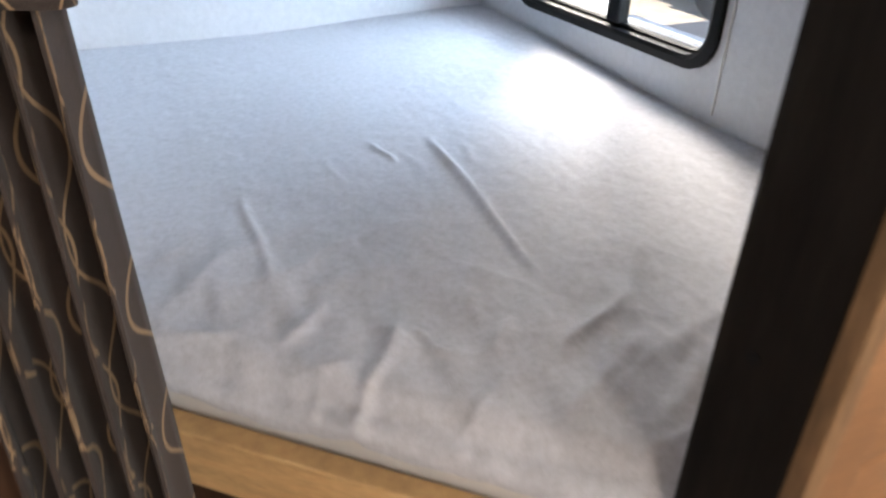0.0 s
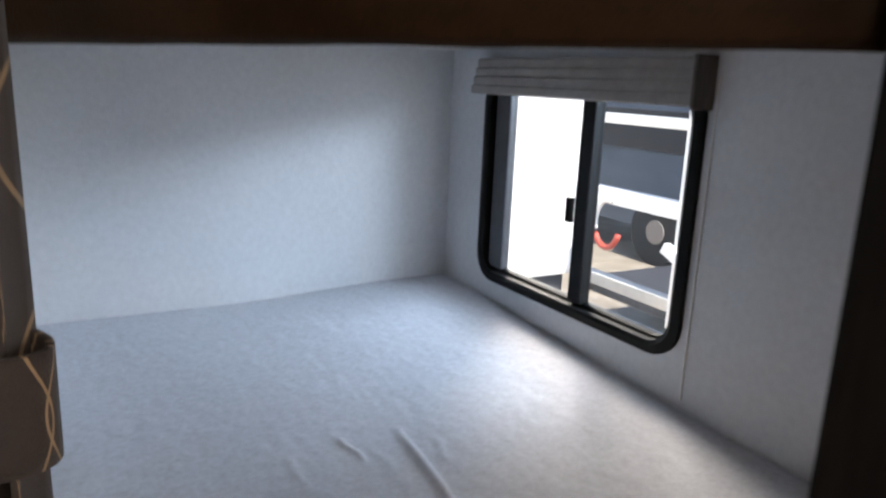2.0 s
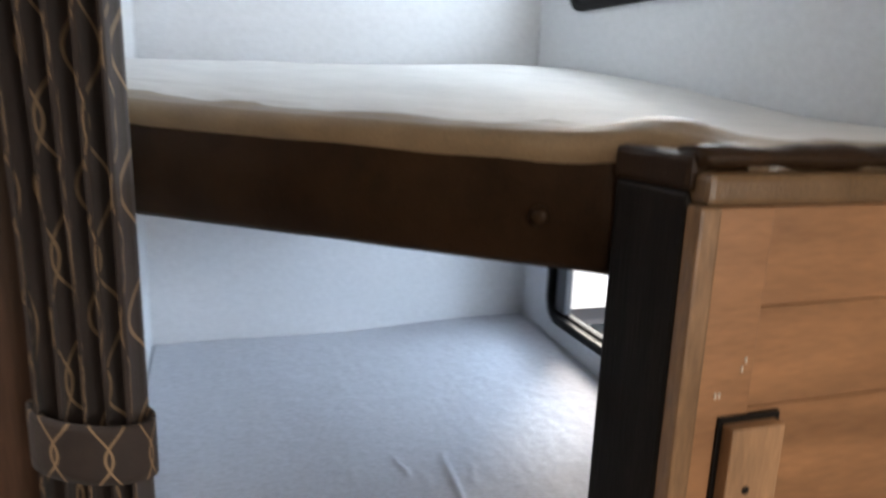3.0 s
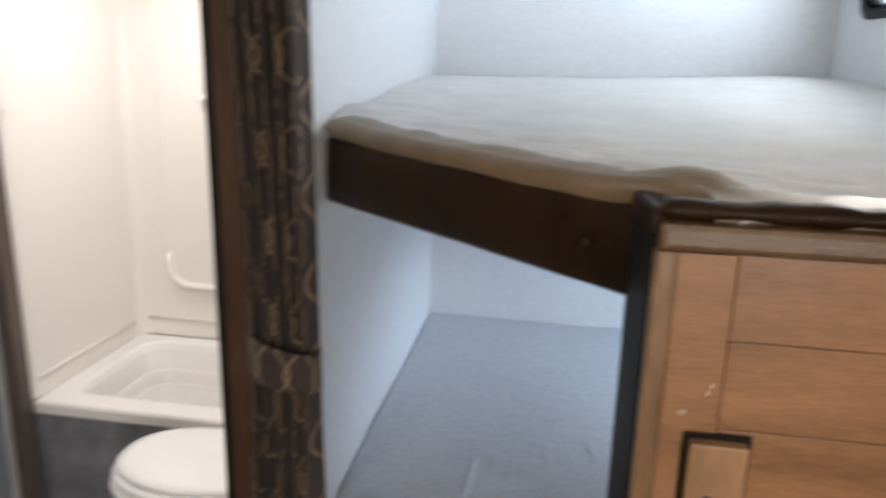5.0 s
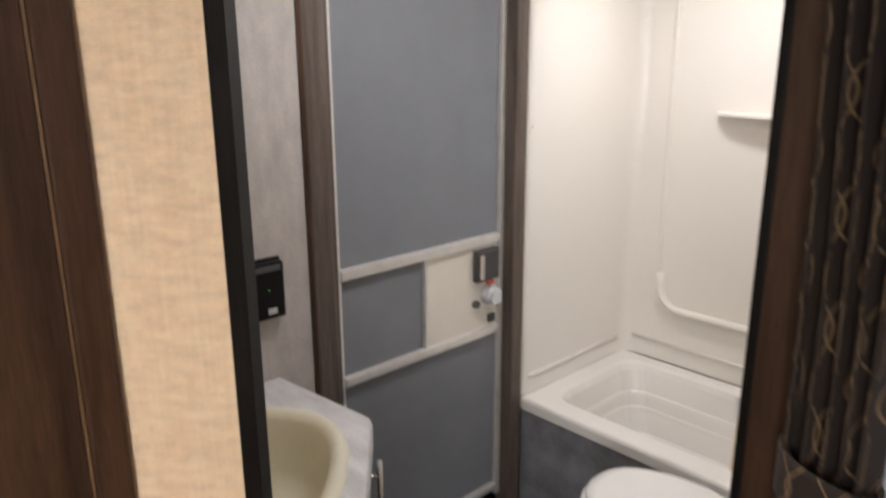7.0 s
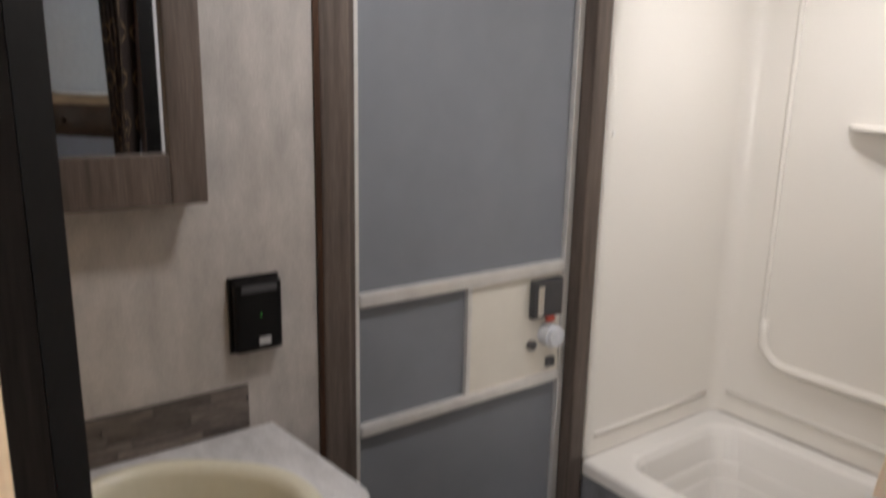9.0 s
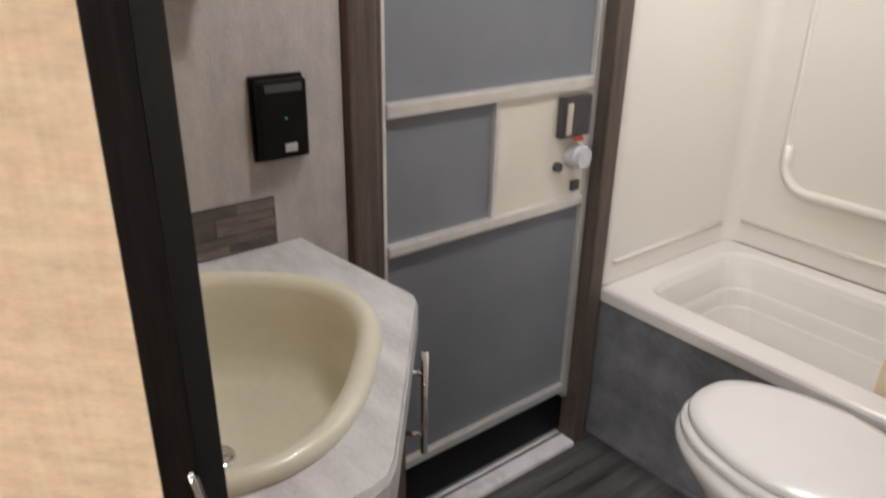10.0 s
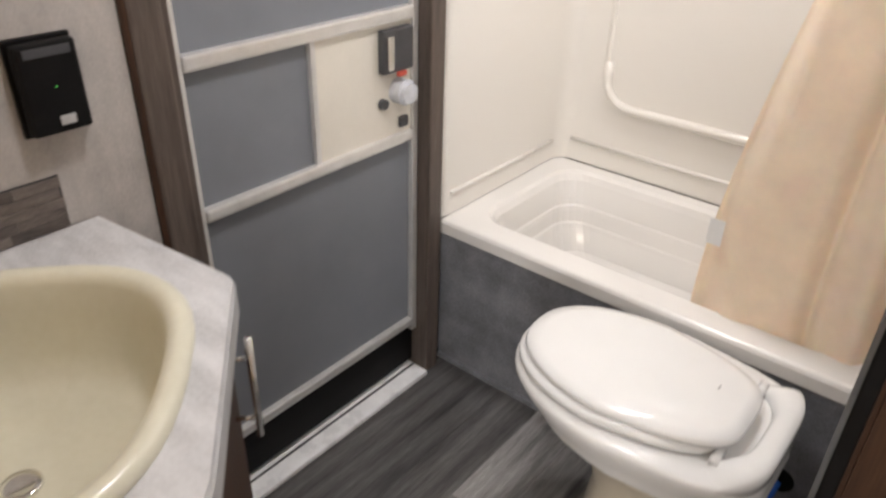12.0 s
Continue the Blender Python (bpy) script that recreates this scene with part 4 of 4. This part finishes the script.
vd = part("door", prism(face_strip(0.01, (fb - fa).length - 0.005, 0.004, 0.020), 0.10, 0.765, 0.003), M_DARKWOOD, van)
hp = Vector((0.412, -0.898))
bm = bmesh.new()
rod(bm, [(hp.x, hp.y, 0.610), (hp.x, hp.y, 0.790)], 0.0055, 12)
for z in (0.645, 0.755):
    rod(bm, [(hp.x, hp.y, z), (hp.x - fn.x * 0.035, hp.y - fn.y * 0.035, z)], 0.004, 8)
part("handle", bm, M_CHROME, vd, "chrome bar handle", True)
sd = part("side_door", cube(0.6285, 0.642, -1.38, -1.165, 0.10, 0.765, 0.003), M_DARKWOOD, van)
part("hinge", cube(0.634, 0.646, -1.163, -1.150, 0.655, 0.725, 0.002), M_CHROME, van, "chrome cabinet hinge")
for z in (0.665, 0.70):
    part("hinge_leaf", cube(0.640, 0.648, -1.176, -1.150, z, z + 0.016, 0.002), M_CHROME, van)

top = thing("countertop", "grey marble-look laminate corner counter on the vanity", "countertop")
outl = [(0.032, -0.893)]
outl += [(0.320, -0.8625), (0.338, -0.862), (0.352, -0.868)]
outl += [(0.628, -1.098), (0.645, -1.118), (0.651, -1.140), (0.652, -1.392), (0.032, -1.392)]
SC, SA, SB, SQ = Vector((0.331, -1.188)), 0.250, 0.220, 2.6
sdv, snv = Vector((0.75, -0.66)).normalized(), Vector((0.66, 0.75)).normalized()


def oval(k, z, n=48, shift=0.0):
    pts = []
    for t in [2 * math.pi * q / n for q in range(n)]:
        c, w = (math.copysign(abs(f) ** (2 / SQ), f) for f in (math.cos(t), math.sin(t)))
        pts.append(tuple((*(SC + sdv * (SA + k) * c + snv * ((SB + k) * w + shift)), z)))
    return pts


bm = bmesh.new()


def hit_edge(d):
    """Where a ray from the basin's middle leaves the counter's outline."""
    best = 9
    for (ax, ay), (bx, by) in zip(outl, outl[1:] + outl[:1]):
        ex, ey = bx - ax, by - ay
        det = d.x * ey - d.y * ex
        if abs(det) < 1e-9:
            continue
        t = ((ax - SC.x) * ey - (ay - SC.y) * ex) / det
        s = ((ax - SC.x) * d.y - (ay - SC.y) * d.x) / det
        if t > 0 and -1e-6 <= s <= 1 + 1e-6:
            best = min(best, t)
    return SC + d * best


angles = sorted([math.atan2(y - SC.y, x - SC.x) for x, y in outl] + [2 * math.pi * q / 72 - math.pi for q in range(72)])
ringo, ringi = [], []
for a in angles:
    dvec = Vector((math.cos(a), math.sin(a)))
    ringo.append(hit_edge(dvec))
    u, v = dvec.dot(sdv) / (SA - 0.004), dvec.dot(snv) / (SB - 0.004)
    rr = min((abs(u) ** SQ + abs(v) ** SQ) ** (-1 / SQ), (hit_edge(dvec) - SC).length - 0.001)
    ringi.append(SC + dvec * rr)
loft(bm, [[(p.x, p.y, 0.785) for p in ringi], [(p.x, p.y, 0.785) for p in ringo], [(p.x, p.y, 0.834) for p in ringo], [tuple((*(SC + (p - SC) * 0.992), 0.841)) for p in ringo], [(p.x, p.y, 0.842) for p in ringi], [(p.x, p.y, 0.785) for p in ringi]], False, False)
bmesh.ops.remove_doubles(bm, verts=bm.verts, dist=1e-5)
part("slab", bm, M_COUNTER, top)
band = outl[:8]
bm = bmesh.new()
loft(bm, [[(*v, z) for v in band] + [tuple((*(Vector(v) + (Vector(v) - SC).normalized() * 0.0016), z)) for v in band[::-1]] for z in (0.7865, 0.832)])
part("edge_band", bm, M_COUNTER, top, "laminate edge band")

sink = thing("sink", "cream oval plastic basin set in the counter", "sink")
bm = bmesh.new()
loft(bm, [oval(0.0, 0.838), oval(0.002, 0.846), oval(-0.006, 0.855), oval(-0.016, 0.858), oval(-0.028, 0.853), oval(-0.034, 0.84), oval(-0.040, 0.79), oval(-0.049, 0.735), oval(-0.062, 0.705), oval(-0.082, 0.692), oval(-0.15, 0.688)], False, True)
part("basin", bm, M_SINK, sink, "", True)
bm = bmesh.new()
loft(bm, [[(SC.x + r * math.cos(a), SC.y + r * math.sin(a), z) for a in [2 * math.pi * q / 20 for q in range(20)]] for r, z in ((0.026, 0.687), (0.024, 0.692), (0.016, 0.690))])
part("drain", bm, M_CHROME, sink, "chrome drain", True)
tap = thing("faucet", "chrome tap at the back corner of the counter", "faucet")
bm = bmesh.new()
rod(bm, [(0.075, -1.345, 0.842), (0.075, -1.345, 0.885)], 0.020, 16)
rod(bm, [(0.075, -1.345, 0.885), (0.085, -1.33, 0.93), (0.12, -1.295, 0.945), (0.15, -1.265, 0.935)], 0.010, 12)
part("spout", bm, M_CHROME, tap, "", True)

# mosaic strip behind the counter
spl = tagged(part("backsplash", cube(0.0305, 0.034, -1.392, -0.940, 0.843, 0.928), M_JOINT), "narrow grey-brown stone-look mosaic strip above the counter", "backsplash")
y = -1.390
rnd = random.Random(4)
for r in range(5):
    y = -1.390
    while y < -0.945:
        ln = min(rnd.uniform(0.05, 0.15), -0.9405 - y)
        part("tile", cube(0.0341, 0.0352 + rnd.uniform(0.001, 0.004), y + 0.0006, y + ln - 0.0006, 0.844 + r * 0.0167, 0.844 + (r + 1) * 0.0167 - 0.0008), M_STONE, spl)
        y += ln

# mirror cabinet
mc = thing("mirror_cabinet", "brown framed mirror cabinet above the sink", "mirror")
part("body", cube(0.032, 0.085, -1.392, -1.020, 1.285, 1.80, 0.003), M_FRAMEWOOD, mc)
for y0, y1, z0, z1 in ((-1.072, -1.016, 1.282, 1.802), (-1.392, -1.338, 1.282, 1.802), (-1.338, -1.072, 1.282, 1.362), (-1.338, -1.072, 1.722, 1.802)):
    part("frame", cube(0.0855, 0.103, y0, y1, z0, z1, 0.003), M_FRAMEWOOD, mc, "grey-brown wood frame")
part("mirror", cube(0.0856, 0.0905, -1.3375, -1.0725, 1.3625, 1.7215), M_MIRROR, mc, "silvered mirror pane")
bm = bmesh.new()
rod(bm, [(0.125, -1.030, 1.610), (0.125, -1.030, 1.76)], 0.005, 10)
for z in (1.635, 1.735):
    rod(bm, [(0.103, -1.030, z), (0.125, -1.030, z)], 0.004, 8)
part("handle", bm, M_CHROME, mc, "chrome bar handle", True)

# outlet cover
oc = thing("outlet_cover", "black weatherproof outlet cover on the bathroom wall", "outlet")
part("base", cube(0.0305, 0.040, -0.970, -0.876, 0.994, 1.134, 0.003), M_BLACK, oc)
part("cover", cube(0.040, 0.062, -0.966, -0.880, 0.999, 1.129, 0.006), M_BLACK, oc, "glossy black cover")
part("top_bar", cube(0.062, 0.064, -0.955, -0.890, 1.110, 1.123, 0.001), M_DARKGREY, oc, "grey hinge bar")
part("button", cube(0.062, 0.0645, -0.926, -0.904, 1.011, 1.025, 0.001), M_LABEL, oc, "small pale label")
part("indicator", cube(0.062, 0.0632, -0.9215, -0.9195, 1.066, 1.068), M_LED, oc, "tiny green light")

# ---- lamps on the ceiling ----


def puck(x, y, label):
    c = thing("ceiling_light", label, "ceiling light", "ceiling lights")
    bm = bmesh.new()
    loft(bm, [[(x + r * math.cos(a), y + r * math.sin(a), z) for a in [2 * math.pi * q / 28 for q in range(28)]] for r, z in ((0.085, ZC - 0.001), (0.085, ZC - 0.012), (0.078, ZC - 0.018), (0.070, ZC - 0.018), (0.070, ZC - 0.010))])
    part("rim", bm, M_WHITE, c, "white plastic rim", True)
    bm = bmesh.new()
    loft(bm, [[(x + r * math.cos(a), y + r * math.sin(a), z) for a in [2 * math.pi * q / 28 for q in range(28)]] for r, z in ((0.069, ZC - 0.0105), (0.06, ZC - 0.015), (0.02, ZC - 0.018))])
    part("diffuser", bm, M_LAMP, c, "lit warm diffuser", True)


puck(0.50, 0.16, "round lit ceiling light over the tub")
# housing of the added bathroom fill lamp
puck(0.52, -0.75, "unseen round ceiling light added to brighten the bathroom floor")
puck(1.35, -2.75, "round lit ceiling light in the front room")

# ---- the yard outside the bunk windows ----
PLACE.append(YARD)
tagged(part("ground", cube(-400, 400, -400, 400, -0.86, -0.80), M_GROUND), "pale sunlit gravel yard", "ground", kind="structure")
nb = thing("neighbour_trailer", "white sided travel trailer parked close outside", "trailer")
part("body", cube(2.9, 5.02, 2.75, 9.0, -0.35, 2.4, 0.06), M_WHITE, nb)
part("skirt", cube(2.95, 4.97, 2.85, 8.9, -0.50, -0.36), M_DARKGREY, nb)
for yy in (5.3, 6.2):
    for xx in (2.96, 4.76):
        bm = bmesh.new()
        rod(bm, [(xx, yy, -0.46), (xx + 0.2, yy, -0.46)], 0.34, 24)
        part("wheel", bm, M_RUBBER, nb)
pc = thing("hitch_jack", "small grey trailer jack on the gravel", "jack")
bm = bmesh.new()
rod(bm, [(3.35, 1.30, -0.80), (3.35, 1.30, -0.25)], 0.035, 12)
part("leg", bm, M_ALU, pc)
part("foot", cube(3.27, 3.43, 1.22, 1.38, -0.80, -0.77, 0.005), M_ALU, pc)

ut = thing("utility_trailer", "white tube-railed flatbed trailer on the gravel", "trailer")
for z, r, m_ in ((0.86, 0.035, M_ALU), (0.32, 0.055, M_WHITE), (-0.30, 0.045, M_ALU)):
    part("rail", cube(5.0 - r, 5.0 + r, -1.2, 2.74, z - r, z + r, 0.01), m_, ut, "long side rail")
for yy in (-1.1, 1.72):
    part("post", cube(4.95, 5.05, yy - 0.032, yy + 0.032, -0.45, 0.95, 0.008), M_WHITE, ut)
part("bed", cube(5.07, 6.6, -1.2, 2.74, -0.45, -0.36, 0.01), M_DARKGREY, ut, "dark deck")
for yy in (0.0, 1.2):
    for xx in (5.05, 6.4):
        bm = bmesh.new()
        rod(bm, [(xx, yy, -0.52), (xx + 0.18, yy, -0.52)], 0.28, 24)
        part("wheel", bm, M_RUBBER, ut)
part("brace", cube(4.90, 4.955, 1.52, 1.86, -0.01, 0.06, 0.005, Matrix.Translation((4.93, 1.7, -0.08)) @ Matrix.Rotation(radians(24), 4, "X") @ Matrix.Translation((-4.93, -1.7, 0.08))), M_WHITE, ut, "white slanting brace")

tr = thing("parked_car", "dark blue-grey parked car with red tail lamps", "car")
bm = bmesh.new()
side = [(2.9, -0.45), (2.85, 0.30), (3.15, 0.98), (3.6, 1.08), (5.9, 1.05), (6.6, 0.42), (7.6, 0.30), (7.65, -0.42)]
loft(bm, [[(x, y, -0.45 + (z + 0.45) * k) for y, z in side] for x, k in ((7.34, 0.96), (7.40, 1.0), (8.8, 1.0), (8.86, 0.96))])
part("body", bm, M_CAR, tr, "dark blue-grey body")
part("window", cube(7.30, 7.335, 3.4, 5.7, 0.42, 0.86, 0.01), M_DARKGREY, tr, "side glass")
for yy in (4.1, 6.8):
    for xx in (7.22, 8.75):
        bm = bmesh.new()
        rod(bm, [(xx, yy, -0.43), (xx + 0.22, yy, -0.43)], 0.37, 28)
        wh = part("wheel", bm, M_RUBBER, tr)
        bm = bmesh.new()
        rod(bm, [(xx - 0.01, yy, -0.43), (xx + 0.02, yy, -0.43)], 0.13, 20)
        part("rim", bm, M_SHADE, wh, "silver rim")
for xx in (7.34, 8.75):
    part("tail_lamp", cube(xx, xx + 0.12, 2.83, 2.90, 0.0, 0.3, 0.01), M_RED, tr, "red tail lamp")
strap = thing("tie_down_strap", "red and white tie-down strap hanging from the trailer rail", "strap")
for m_, a0, a1 in ((M_RED, 200, 330), (M_WHITE, -20, 100)):
    bm = bmesh.new()
    rod(bm, [(4.93, 2.36 + 0.13 * math.cos(radians(a)), 0.13 + 0.17 * math.sin(radians(a))) for a in range(a0, a1 + 1, 10)], 0.022, 8)
    part("webbing", bm, m_, strap, "", True)
cbl = thing("coiled_cable", "red and yellow cables lying on the gravel", "cable")
for k, m_ in enumerate((M_RED, M_PINE)):
    bm = bmesh.new()
    rod(bm, [(4.35 + 0.3 * math.sin(q * 0.9 + k), 0.9 + 0.12 * q, -0.78 + 0.03 * math.sin(q * 1.7)) for q in range(12)], 0.02, 8)
    part("strand", bm, m_, cbl, "", True)

PLACE.pop()

# ---- floor planks ----
PW, PL_ = 0.128, 0.92
mesh_cache = {}


def plank(x0, y0, x1, y1):
    key = (round(x1 - x0, 4), round(y1 - y0, 4))
    if key not in mesh_cache:
        bm = cube(0, x1 - x0 - 0.0012, 0, y1 - y0 - 0.0012, 0, 0.0038)
        me = bpy.data.meshes.new("plank")
        bmesh.ops.recalc_face_normals(bm, faces=bm.faces)
        bm.to_mesh(me)
        bm.free()
        me.materials.append(M_FLOOR)
        mesh_cache[key] = me
    ob = new("plank", mesh_cache[key])
    ob.parent = floor
    ob.location = (x0, y0, -0.0038)


rnd = random.Random(11)
x = 0.0
while x < XW - 0.02:
    y_end = 0.0 if x < 1.09 else (-0.56 if x < 1.3 else -0.95)
    y = -4.29 + rnd.choice((0.0, 0.23, 0.46, 0.69)) - PL_
    while y < y_end:
        a, b = max(y, -4.29), min(y + PL_, y_end)
        if b - a > 0.02:
            plank(x, a, min(x + PW, XW), b)
        y += PL_
    x += PW
